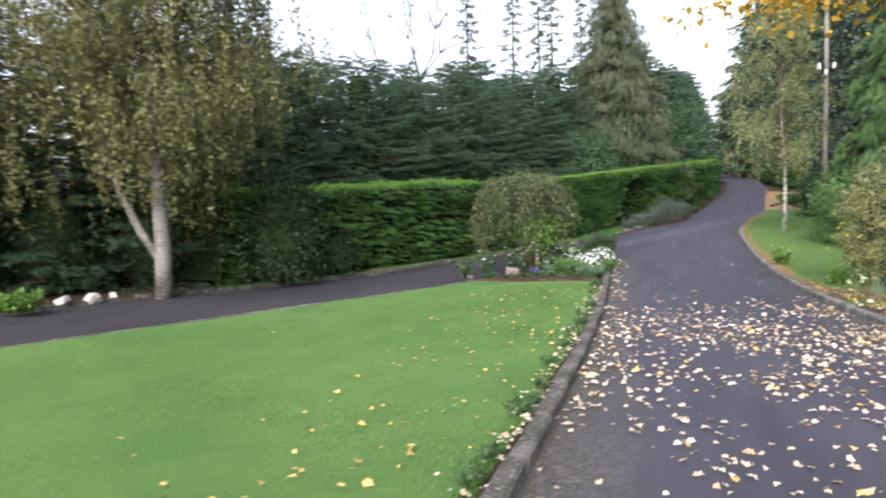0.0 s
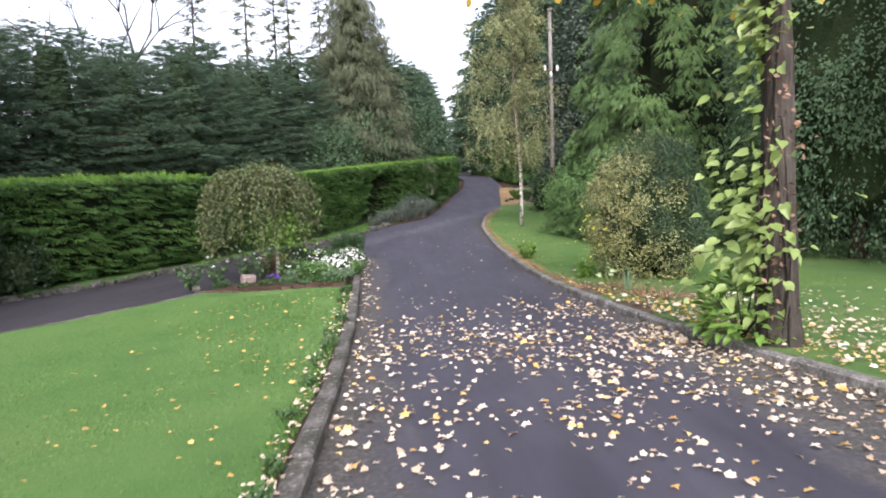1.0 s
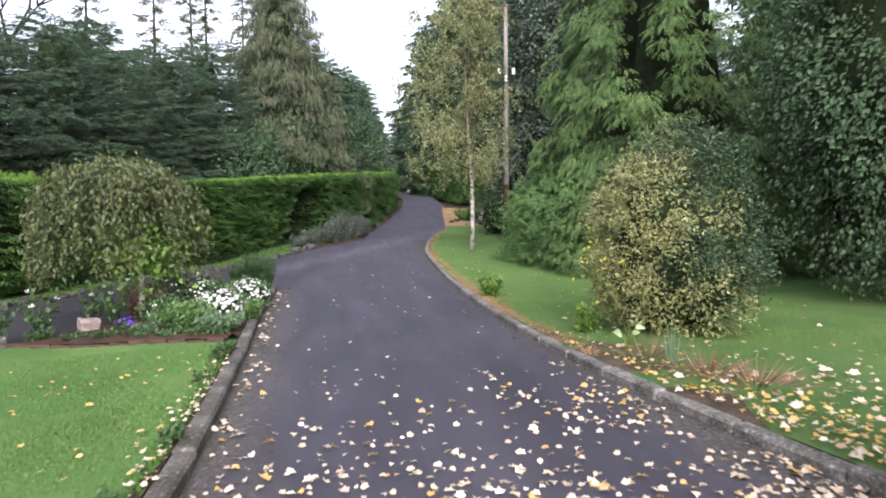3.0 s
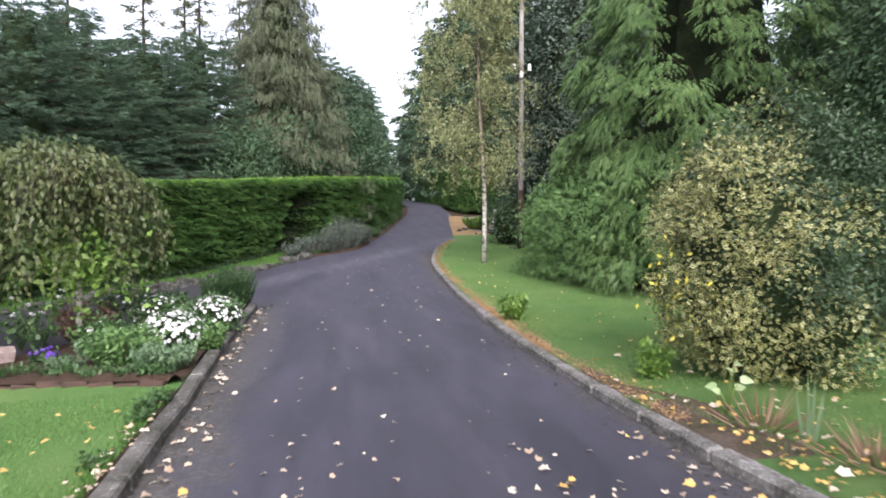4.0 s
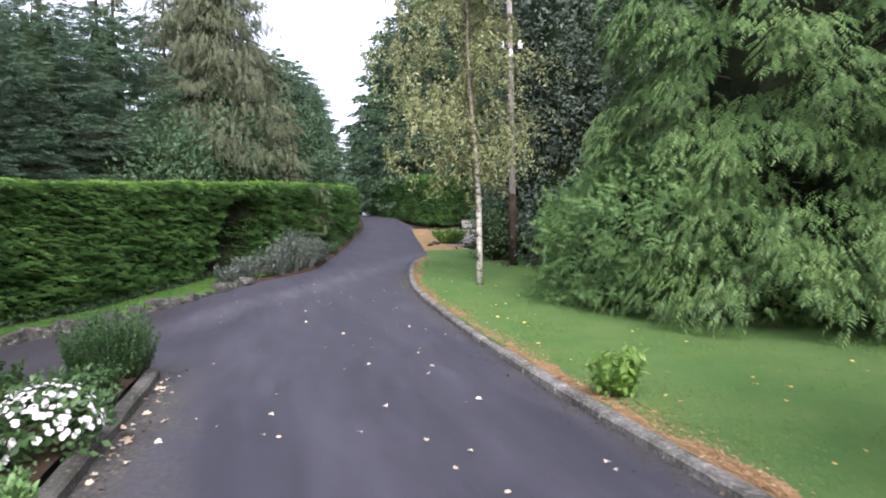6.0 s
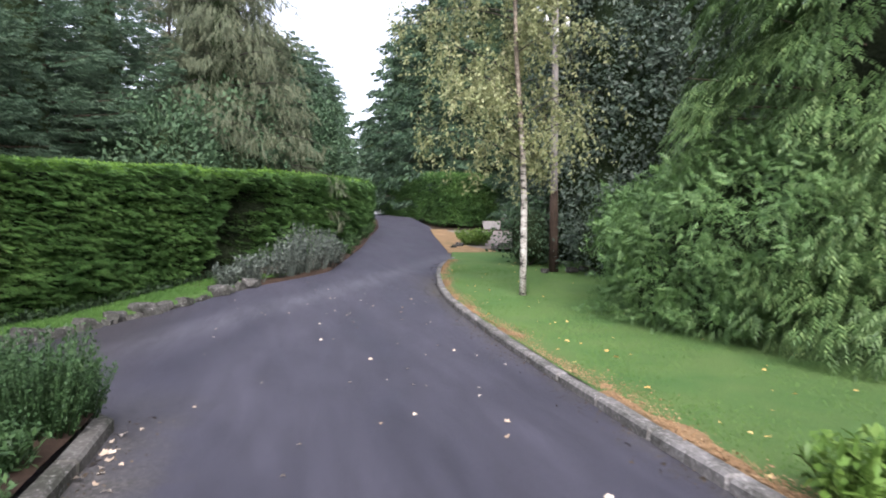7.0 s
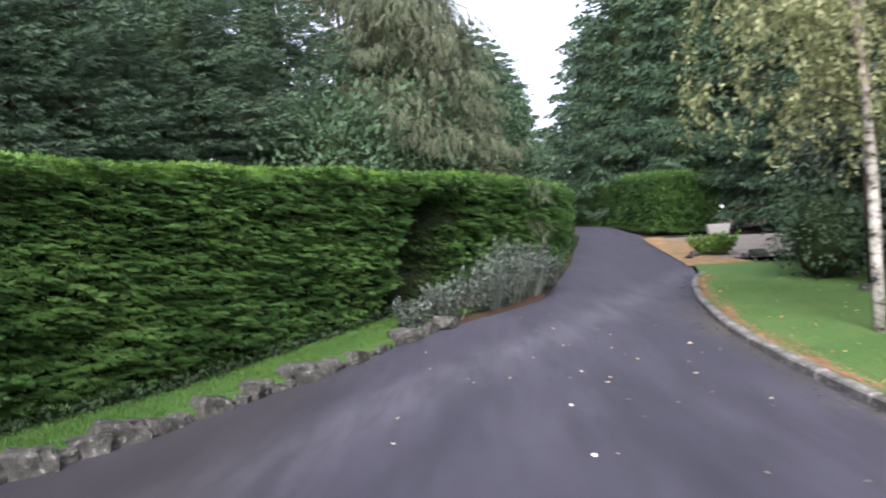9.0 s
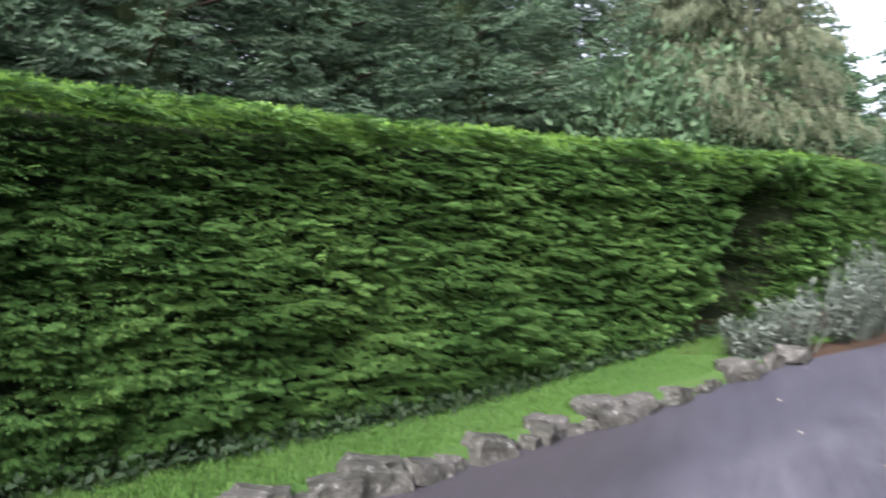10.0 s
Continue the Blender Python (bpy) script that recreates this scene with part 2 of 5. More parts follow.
# Near-black solid filler behind sprays, the shade between them put into its colour.
HEDGE_CORE = surface("hedge_gap_shade", [(.3, (.004, .006, .003)), (.6, (.012, .018, .008)), (.8, (.03, .04, .018))],
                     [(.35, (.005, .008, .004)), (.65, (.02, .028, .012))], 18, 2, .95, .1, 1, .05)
STONE_TROUGH = surface("pale_stone", [(.3, (.16, .155, .145)), (.6, (.28, .27, .25)), (.8, (.38, .365, .345))],
                       [(.35, (.2, .19, .175)), (.65, (.31, .3, .28))], 40, 4, .85, .3, .5, .006)

# Dark green filler for crowns; its colour holds the shade seen between leaves.
SHADE_CORE = surface("crown_gap_shade", [(.3, (.010, .016, .007)), (.6, (.028, .044, .018)), (.8, (.05, .07, .03))],
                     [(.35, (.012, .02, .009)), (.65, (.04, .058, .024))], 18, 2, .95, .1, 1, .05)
HEDGE_LEAF = leafy("hedge_sprays", (.014, .042, .011), (.067, .152, .037), (.23, .378, .10), .55, .28)
HEDGE_NEW = leafy("hedge_new_growth", (.085, .19, .028), (.165, .315, .052), (.28, .43, .095), .55, .35)
CYPRESS_LEAF = leafy("cypress_sprays", (.026, .058, .018), (.078, .144, .042), (.215, .305, .108), .55, .25)
SHRUB_LEAF = leafy("low_conifer_sprays", (.036, .085, .026), (.088, .170, .052), (.18, .28, .095), .55, .2)
SPRUCE_DARK = leafy("dark_spruce_needles", (.015, .038, .020), (.042, .080, .043), (.098, .150, .082), .6, .15)
SPRUCE_BROWN = leafy("dying_spruce_needles", (.042, .060, .030), (.082, .100, .055), (.148, .156, .09), .65, .25)
LARCH_LEAF = leafy("thin_larch_needles", (.04, .058, .026), (.085, .10, .045), (.15, .15, .07), .6, .3)
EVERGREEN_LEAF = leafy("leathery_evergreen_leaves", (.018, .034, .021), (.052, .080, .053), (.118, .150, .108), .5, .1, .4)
LAUREL_LEAF = leafy("dark_laurel_leaves", (.024, .050, .026), (.055, .098, .048), (.105, .155, .082), .7, .15, .2)
BUSH_LEAF = leafy("woodland_bush_leaves", (.026, .060, .030), (.055, .10, .05), (.10, .155, .078), .65, .25, .2)
BIRCH_LEAF = leafy("birch_leaves", (.11, .14, .058), (.21, .235, .105), (.37, .36, .20), .5, .35)
BIRCH_OLD = leafy("turning_birch_leaves", (.06, .078, .026), (.125, .135, .05), (.26, .215, .07), .5, .35)
WEEP_LEAF = leafy("weeping_crown_leaves", (.03, .055, .018), (.075, .10, .036), (.17, .155, .07), .5, .3)
FRESH_LEAF = leafy("fresh_green_leaves", (.055, .115, .02), (.125, .225, .042), (.26, .36, .10), .5, .3)
YELLOW_LEAF = leafy("autumn_yellow_leaves", (.22, .15, .02), (.45, .29, .03), (.62, .45, .08), .5, .45)
HOLLY_DARK = leafy("holly_green", (.013, .030, .014), (.032, .062, .028), (.070, .108, .054), .45, .1, .3)
LEMON_LEAF = leafy("lemon_yellow_leaves", (.36, .33, .04), (.58, .54, .07), (.72, .68, .16), .5, .35)
PALE_LEAF = leafy("cream_white_leaves", (.16, .26, .09), (.32, .42, .21), (.52, .57, .40), .45, .3, .4, 5)
HOLLY_RIM = leafy("holly_cream_margin", (.34, .34, .10), (.52, .50, .19), (.70, .66, .34), .35, .2, .5)
CLIMBER_LEAF = leafy("climber_leaves", (.085, .15, .035), (.20, .28, .08), (.48, .52, .30), .4, .35, .45, 4)
GREY_LEAF = leafy("silver_grey_leaves", (.030, .042, .034), (.080, .100, .080), (.21, .24, .20), .7, .15)
BED_LEAF = leafy("bed_plant_leaves", (.022, .05, .018), (.045, .095, .03), (.095, .155, .055), .5, .25)
LUPIN_LEAF = leafy("pale_green_leaves", (.07, .12, .06), (.12, .19, .10), (.19, .27, .15), .5, .25)
VIOLET = leafy("violet_petals", (.06, .02, .18), (.10, .035, .30), (.16, .07, .42), .6, .25)
PETAL = leafy("white_petals", (.50, .50, .50), (.60, .60, .60), (.70, .70, .70), .6, .25)
FALLEN = leafy("fallen_leaves_mix", (.26, .17, .10), (.50, .42, .32), (.76, .69, .60), .7, .15, .3, 7)
FALLEN_GOLD = leafy("fallen_gold_leaves", (.34, .18, .06), (.58, .38, .12), (.74, .58, .26), .65, .2, .3, 7)
DRY_REED = leafy("dry_brown_stems", (.09, .05, .03), (.2, .12, .08), (.34, .24, .16), .8, .1)
GRIT = leafy("kerb_grit", (.02, .016, .011), (.07, .055, .038), (.22, .18, .13), .9, .05, .1, 5)
# Near-black leaves: the shade under birches and hedge is put into the colour.
SHADED_LEAF = leafy("shade_darkened_leaves", (.008, .018, .008), (.018, .036, .014), (.045, .075, .032), .6, .15, .2, 2)
# Blades darker than the lawn's; the verge's shade is part of this colour.
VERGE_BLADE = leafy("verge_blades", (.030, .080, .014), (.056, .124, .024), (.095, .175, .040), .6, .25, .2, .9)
NEEDLE_FLAKE = leafy("dry_needle_flakes", (.14, .085, .045), (.32, .20, .10), (.50, .36, .21), .8, .1, .2, 3)
TIP_LEAF = leafy("dark_bed_foliage", (.016, .040, .014), (.034, .078, .024), (.075, .13, .045), .6, .25)
SHOULDER_BLADE = leafy("shoulder_blades", (.066, .140, .032), (.104, .190, .048), (.158, .245, .070), .6, .25, .2, .9)
BLADE = leafy("grass_blades", (.045, .108, .024), (.092, .182, .048), (.17, .265, .084), .55, .3, .3, .7, (1.7, .35, 1))

# ---- mesh helpers ----


def mesh_from(name, verts, faces, mats, idx=None, smooth=False):
    me = bpy.data.meshes.new(name)
    me.from_pydata([tuple(v) for v in verts], [], [tuple(f) for f in faces])
    for m in mats:
        me.materials.append(m)
    if idx is not None:
        me.polygons.foreach_set("material_index", np.asarray(idx, np.int32))
    if smooth:
        me.polygons.foreach_set("use_smooth", np.ones(len(me.polygons), bool))
    me.update()
    return me


def tri_mesh(name, V, T, mats, idx=None):
    """A mesh from arrays of vertices and triangles."""
    me = bpy.data.meshes.new(name)
    me.vertices.add(len(V))
    me.vertices.foreach_set("co", np.ascontiguousarray(V, np.float32).ravel())
    me.loops.add(T.size)
    me.loops.foreach_set("vertex_index", np.ascontiguousarray(T, np.int32).ravel())
    me.polygons.add(len(T))
    me.polygons.foreach_set("loop_start", np.arange(0, T.size, 3, dtype=np.int32))
    for m in mats:
        me.materials.append(m)
    if idx is not None:
        me.polygons.foreach_set("material_index", np.asarray(idx, np.int32))
    me.update(calc_edges=True)
    return me


def unit(a):
    return a / np.maximum(np.linalg.norm(a, axis=-1, keepdims=True), 1e-9)


def sprinkle(name, P, D, N, S, shape, mats, W=None):
    """One mesh of many leaves: places P, axes D, face normals N, lengths S; shape is (verts, tris, material numbers)."""
    sv, st, si = shape
    P, D, N = np.asarray(P, float), unit(np.asarray(D, float)), np.asarray(N, float)
    B = unit(np.cross(N, D))
    N = np.cross(D, B)
    S = np.broadcast_to(np.asarray(S, float), (len(P),))
    W = S if W is None else np.broadcast_to(W, (len(P),))
    V = (P[:, None] + S[:, None, None] * sv[None, :, 0:1] * D[:, None] + W[:, None, None] * sv[None, :, 1:2] * B[:, None]
         + S[:, None, None] * sv[None, :, 2:3] * N[:, None])
    T = st[None] + (np.arange(len(P)) * len(sv))[:, None, None]
    idx = np.tile(si, len(P)) if len(mats) > 1 else None
    return tri_mesh(name, V.reshape(-1, 3), T.reshape(-1, 3), mats, idx)


def shape_of(verts, tris, idx=None):
    return np.array(verts, float), np.array(tris, np.int32), np.array(idx if idx else [0] * len(tris), np.int32)


LEAF = shape_of([(0, 0, 0), (.42, .27, .07), (1, 0, -.04), (.42, -.27, .07)], [(0, 2, 1), (0, 3, 2)])
ROUND = shape_of([(0, 0, 0), (.25, .36, .07), (.7, .34, .06), (1, 0, -.08), (.7, -.34, .06), (.25, -.36, .07), (.5, 0, 0)],
                 [(0, 6, 1), (1, 6, 2), (2, 6, 3), (3, 6, 4), (4, 6, 5), (5, 6, 0)])
LOBED = shape_of([(.38, 0, .03)] + [(.38 + r * math.cos(a), r * math.sin(a), z) for a, r, z in (
    (math.pi, .38, 0), (2.3, .29, .05), (1.75, .40, .10), (1.25, .29, .04), (.75, .44, .14), (.35, .36, .02), (0, .58, -.12),
    (-.35, .36, .02), (-.75, .44, .14), (-1.25, .29, .04), (-1.75, .40, .10), (-2.3, .29, .05))], [(0, 1 + (k + 1) % 12, 1 + k) for k in range(12)])
BLADE_SHAPE = shape_of([(0, .5, 0), (0, -.5, 0), (1, 0, 0)], [(0, 1, 2)])
PETALS = shape_of([(0, 0, 0)] + [(.5 * math.cos(a * math.tau / 12), (.5 if a % 2 else .34) * math.sin(a * math.tau / 12), .08) for a in range(12)],
                  [(0, 1 + k, 1 + (k + 1) % 12) for k in range(12)])


def spray_shape(pairs=5, width=.42, sweep=.22, droop=.18):
    v, t = [], []
    for k in range(pairs):
        u = .06 + .8 * k / pairs
        w = width * math.sin(math.pi * (.22 + .70 * (k + .5) / pairs))
        z = -droop * u * u
        for s in (1, -1):
            a = len(v)
            v += [(u - .02, 0, z), (u + .13, 0, z), (u + sweep, s * w, z - droop * (.25 + .4 * w))]
            t.append((a, a + 1, a + 2) if s > 0 else (a, a + 2, a + 1))
    a = len(v)
    v += [(.7, .07, -droop * .5), (.7, -.07, -droop * .5), (1, 0, -droop * 1.1)]
    t.append((a, a + 1, a + 2))
    return shape_of(v, t)


SPRAY = spray_shape(4, .42, .27, .22)
SPRAY_FAR = spray_shape(3, .42, .30, .2)


def brush_shape(rings, around, thick):
    v, t = [], []
    for k in range(rings):
        u = .05 + .8 * k / rings
        for j in range(around):
            ang = math.tau * (j / around + .21 * k)
            w = .36 * (1.05 - .75 * k / rings)
            a = len(v)
            c, s = math.cos(ang), math.sin(ang)
            v += [(u, -thick * s, thick * c), (u, thick * s, -thick * c), (u + .28, w * c, w * s * .6 - .05)]
            t.append((a, a + 1, a + 2))
    return shape_of(v, t)


BRUSH = brush_shape(3, 2, .075)
FEATHER = spray_shape(4, .22, .30, .34)
FAN = spray_shape(4, .31, .30, .32)
BOTTLE = brush_shape(4, 3, .05)
HOLLY = shape_of([(0, 0, 0), (.35, .30, .06), (.7, .24, .05), (1, 0, -.05), (.7, -.24, .05), (.35, -.30, .06), (.12, 0, .0), (.40, .21, .04), (.68, .16, .035), (.88, 0, .0), (.68, -.16, .035), (.40, -.21, .04)],
                 [(0, 7, 1), (0, 6, 7), (1, 7, 2), (7, 8, 2), (2, 8, 3), (8, 9, 3), (3, 9, 10), (3, 10, 4), (4, 10, 5), (10, 11, 5), (5, 11, 0), (11, 6, 0),
                  (6, 11, 7), (7, 11, 10), (7, 10, 8), (8, 10, 9)], [0] * 12 + [1] * 4)


def tubes(name, paths, mat, sides=6):
    """Tapered tubes along paths of (x, y, z, radius), joined into one mesh."""
    V, F = [], []
    for path in paths:
        q = np.array(path, float)
        c = q[:, :3]
        d = unit(np.gradient(c, axis=0))
        ref = np.where(np.abs(d[:, 2:3]) > .9, [[1., 0, 0]], [[0, 0, 1.]])
        a = unit(np.cross(d, ref))
        b = np.cross(d, a)
        o = len(V)
        for k in range(len(q)):
            for j in range(sides):
                t = math.tau * j / sides
                V.append(c[k] + q[k, 3] * (math.cos(t) * a[k] + math.sin(t) * b[k]))
        for k in range(len(q) - 1):
            for j in range(sides):
                j2 = (j + 1) % sides
                F.append((o + k * sides + j, o + k * sides + j2, o + (k + 1) * sides + j2, o + (k + 1) * sides + j))
        F.append(tuple(o + (len(q) - 1) * sides + j for j in range(sides)))
        F.append(tuple(o + j for j in reversed(range(sides))))
    return mesh_from(name, V, F, [mat], smooth=True)


def part(name, me, parent, label="", kind=""):
    ob = new(name, me)
    ob.parent = parent
    return tagged(ob, label, kind=kind)


def thing(name, place, label, category, group="", kind="", turn=0.0):
    ob = new(name)
    ob.matrix_world = pose(*place, 0, 0, turn)
    return tagged(ob, label, category, group, kind)


def rnd(n, lo=0.0, hi=1.0):
    return np.random.uniform(lo, hi, n)


def ball(n):
    return unit(np.random.normal(size=(n, 3)))


def strip(name, xa, xb, y0, y1, lift, mat, dy=.5, cols=8, rough=0.0, kind="structure", label="", category="ground", crown=0.0, skirt=False):
    """A sheet of ground between two lines x(y), lift above the drive's height."""
    ys = np.linspace(y0, y1, max(2, int((y1 - y0) / dy)) + 1)
    a, b = np.broadcast_to(xa(ys), ys.shape), np.broadcast_to(xb(ys), ys.shape)
    u = np.linspace(0, 1, cols + 1)
    X = a[:, None] + (b - a)[:, None] * u
    Y = np.repeat(ys[:, None], cols + 1, 1)
    Z = gz(Y, X) + lift + crown * np.sin(np.pi * u)[None] + 0 * X
    if rough:
        Z = Z + rough * np.array([[noise.noise((x * .9, y * .9, 3.1)) for x, y in zip(r, s)] for r, s in zip(X, Y)])
    if skirt:
        X, Y, Z = np.hstack([X, X[:, -1:] + .06]), np.hstack([Y, Y[:, -1:]]), np.hstack([Z, Z[:, -1:] - lift - .04])
        cols += 1
    V = np.stack([X, Y, Z], -1).reshape(-1, 3)
    w = cols + 1
    F = [(r * w + c, r * w + c + 1, (r + 1) * w + c + 1, (r + 1) * w + c) for r in range(len(ys) - 1) for c in range(cols)]
    ob = new(name, mesh_from(name, V, F, [mat], smooth=True))
    return tagged(ob, label, category, kind=kind)

# ---- ground and large structure ----


def bed_front(x):
    """The bed's front edge runs a little askew."""
    return 14.7 + .27 * (-1.2 - x)


def ground_sheet():
    xs = np.concatenate([[-900, -300, -120], np.arange(-60, 61, 10), [120, 300, 900]])
    ys = np.concatenate([[-900, -300, -100], np.arange(-40, 111, 2.5), [130, 160, 300, 900]])
    V = [(x, y, float(gz(y)) - .35) for y in ys for x in xs]
    w = len(xs)
    F = [(r * w + c, r * w + c + 1, (r + 1) * w + c + 1, (r + 1) * w + c) for r in range(len(ys) - 1) for c in range(w - 1)]
    tagged(new("ground", mesh_from("ground", V, F, [FOREST], smooth=True)), "dark brown woodland soil and leaf litter", "ground", kind="structure")


def at(v):
    return lambda y: v + 0 * np.asarray(y, float)


def off(f, d):
    return lambda y: f(y) + d


ground_sheet()
strip("road", off(rock_line, -.1), off(right_kerb, .06), -14, 95, 0, ASPHALT, .4, 12, label="dark grey damp asphalt drive with a side lane", category="road")
strip("lawn", off(lane_near, .1), off(left_kerb, -.14), -14, 15.6, .085, LAWN, .4, 14, .02, label="short mown bright green lawn beside the drive", category="lawn")
strip("flower_bed", lambda y: np.maximum(lane_near(y) + .1, -1.2 - (y - 14.7) / .27), off(left_kerb, -.14), 14.7, 20.95, .12, SOIL, .25, 10, .04, label="dark soil of the flower bed at the drive's fork", category="flower bed", crown=.05)
strip("lawn_shoulder", off(right_kerb, .10), at(13), -14, 36.4, .078, VERGE, .4, 16, .03, label="green lawn under the trees beside the drive", category="lawn")
strip("verge", off(hedge_line, -.4), off(rock_line, -.12), 13.4, 29.4, .10, HEDGE_SHADE_TURF, .4, 4, .03, skirt=True, label="narrow grass verge between hedge and rocks", category="verge")
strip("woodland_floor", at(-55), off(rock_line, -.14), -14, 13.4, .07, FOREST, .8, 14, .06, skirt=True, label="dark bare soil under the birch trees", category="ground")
strip("verge_soil", off(hedge_line, -.3), off(rock_line, -.08), 29.38, 56, .05, SOIL, .4, 4, .03, skirt=True, label="dark soil at the hedge's foot beside the drive", category="soil")
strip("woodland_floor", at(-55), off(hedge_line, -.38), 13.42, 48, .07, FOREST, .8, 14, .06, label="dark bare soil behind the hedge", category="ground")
strip("needle_strip", off(right_kerb, .105), lambda y: right_kerb(y) + .25 + .03 * np.sin(y * 1.7) + .05 * np.sin(y * 4.3) + .03 * np.sin(y * 9.1), 13.6, 34.2, .080, LITTER, .2, 3, .012,
      label="orange pine needle litter along the kerb", category="litter")
strip("mulch_strip", off(right_kerb, .105), lambda y: right_kerb(y) + .11 + (.42 + .10 * np.sin(y * 2.1) + .07 * np.sin(y * 5.3)) * np.clip((15.2 - y) / 1.6, .03, 1) * np.clip((y - 10.1) / .8, .03, 1), 10.1, 15.2, .082, MULCH, .15, 5, .012,
      label="bare brown mulch under the holly along the kerb", category="soil")
strip("gravel_apron", lambda y: right_kerb(y) + .05, at(16), 38.4, 47.5, .012, GRAVEL, .5, 8, .02, label="grey gravel side drive with fallen needles", category="gravel")
strip("needle_patch", lambda y: right_kerb(y) - .05, lambda y: right_kerb(y) + 1.2 + .5 * np.sin(y * .9), 36.6, 48, .028, LITTER, .3, 5, .012,
      label="orange brown needle litter beside the drive", category="litter")


def border_strip():
    strip("border_soil", lambda y: left_kerb(y) - .20 - .025 * np.sin(y * 2.3) - .03 * np.sin(y * 5.9), off(left_kerb, -.13), -2, 14.4, .093, SOIL, .15, 3, .012,
          label="narrow strip of bare soil along the lawn's edge", category="soil")


border_strip()


def stone_mesh(name, lx, ly, lz, mat, bevel=.018, jitter=.0, seed=0):
    rng = random.Random(seed)
    bm = bmesh.new()
    bmesh.ops.create_cube(bm, size=1)
    for v in bm.verts:
        v.co = Vector((v.co.x * lx, v.co.y * ly, v.co.z * lz)) + Vector([rng.uniform(-jitter, jitter) for _ in range(3)])
    bmesh.ops.bevel(bm, geom=bm.edges[:], offset=bevel, segments=1, affect="EDGES")
    me = bpy.data.meshes.new(name)
    bm.to_mesh(me)
    bm.free()
    me.materials.append(mat)
    return me


def kerb(name, points, width, length, top, label, seed, mat=OLD_KERB):
    """A row of kerbstones along plan points (x, y)."""
    root = thing(name, (0, 0, 0), label, "kerb", kind="structure")
    rng = random.Random(seed)
    kinds = [stone_mesh("kerbstone", length - .012, width, .28, mat, .02, .006, seed + k) for k in range(4)]
    p = np.array(points, float)
    d = np.concatenate([[0], np.cumsum(np.linalg.norm(np.diff(p, axis=0), axis=1))])
    for s in np.arange(length / 2, d[-1], length):
        a = [np.interp(s - length / 2, d, p[:, k]) for k in (0, 1)]
        b = [np.interp(s + length / 2, d, p[:, k]) for k in (0, 1)]
        x, y = (a[0] + b[0]) / 2, (a[1] + b[1]) / 2
        yaw = math.degrees(math.atan2(b[1] - a[1], b[0] - a[0]))
        rise = math.degrees(math.atan2(float(gz(b[1]) - gz(a[1])), length))
        ob = part("kerbstone", rng.choice(kinds), root)
        ob.matrix_world = pose(x, y, float(gz(y, x)) + top - .14 + rng.uniform(-.008, .008), rng.uniform(-2, 2), -rise + rng.uniform(-.5, .5), yaw + rng.uniform(-.8, .8))


ys = np.linspace(-8, 20.5, 80)
kerb("kerb_lawn", [(float(left_kerb(y)) - .065, y) for y in ys] + [(-1.28, 20.95), (-1.5, 21.2), (-1.8, 21.15)], .14, .92, .10, "weathered mossy concrete kerb along the lawn", 3)
ys = np.linspace(-8, 34.2, 120)
kerb("kerb_shoulder", [(float(right_kerb(y)) + .065, y) for y in ys] + [(4.75, 34.9), (5.0, 34.95)], .13, .92, .085, "weathered grey concrete kerb along the drive", 9, KERB)
ys = np.linspace(-6, 20.6, 80)
kerb("kerb_lane", [(float(lane_near(y)) + .06, y) for y in ys], .10, .9, .10, "thin dark concrete edging beside the side lane", 15)


def bricks():
    root = thing("brick_edging", (0, 0, 0), "row of old red bricks edging the flower bed", "edging", kind="structure")
    kinds = [stone_mesh("brick", .215, .10, .09, BRICK, .008, .004, k) for k in range(3)]
    rng = random.Random(4)
    x0, x1 = -4.15, float(left_kerb(14.45)) - .28
    n = int((x1 - x0) / .235)
    for k in range(n):
        x = x0 + (k + .5) * (x1 - x0) / n
        ob = part("brick", rng.choice(kinds), root)
        ob.matrix_world = pose(x, bed_front(x) + .03 * math.sin(x * 2), float(gz(14.8, x)) + .088 + rng.uniform(-.03, .012), rng.uniform(-10, 10), rng.uniform(-7, 7), rng.uniform(-14, 14))


bricks()


def rock_mesh(name, seed, mat=ROCK):
    bm = bmesh.new()
    bmesh.ops.create_icosphere(bm, subdivisions=3, radius=.5)
    o = Vector((seed * 7.3, seed * 3.1, seed * 1.7))
    for v in bm.verts:
        c = v.co.copy()
        k = 1 + .62 * noise.noise(c * 1.9 + o) + .34 * abs(noise.noise(c * 4.2 + o)) + .16 * noise.noise(c * 10 + o)
        q = c * k
        q.x, q.y, q.z = [math.copysign(min(abs(a), .36 + .06 * noise.noise(c * 3 + o)), a) for a in q]
        v.co = q
    me = bpy.data.meshes.new(name)
    bm.to_mesh(me)
    bm.free()
    me.materials.append(mat)
    return me


ROCKS = [rock_mesh("edging_rock", k) for k in range(8)]


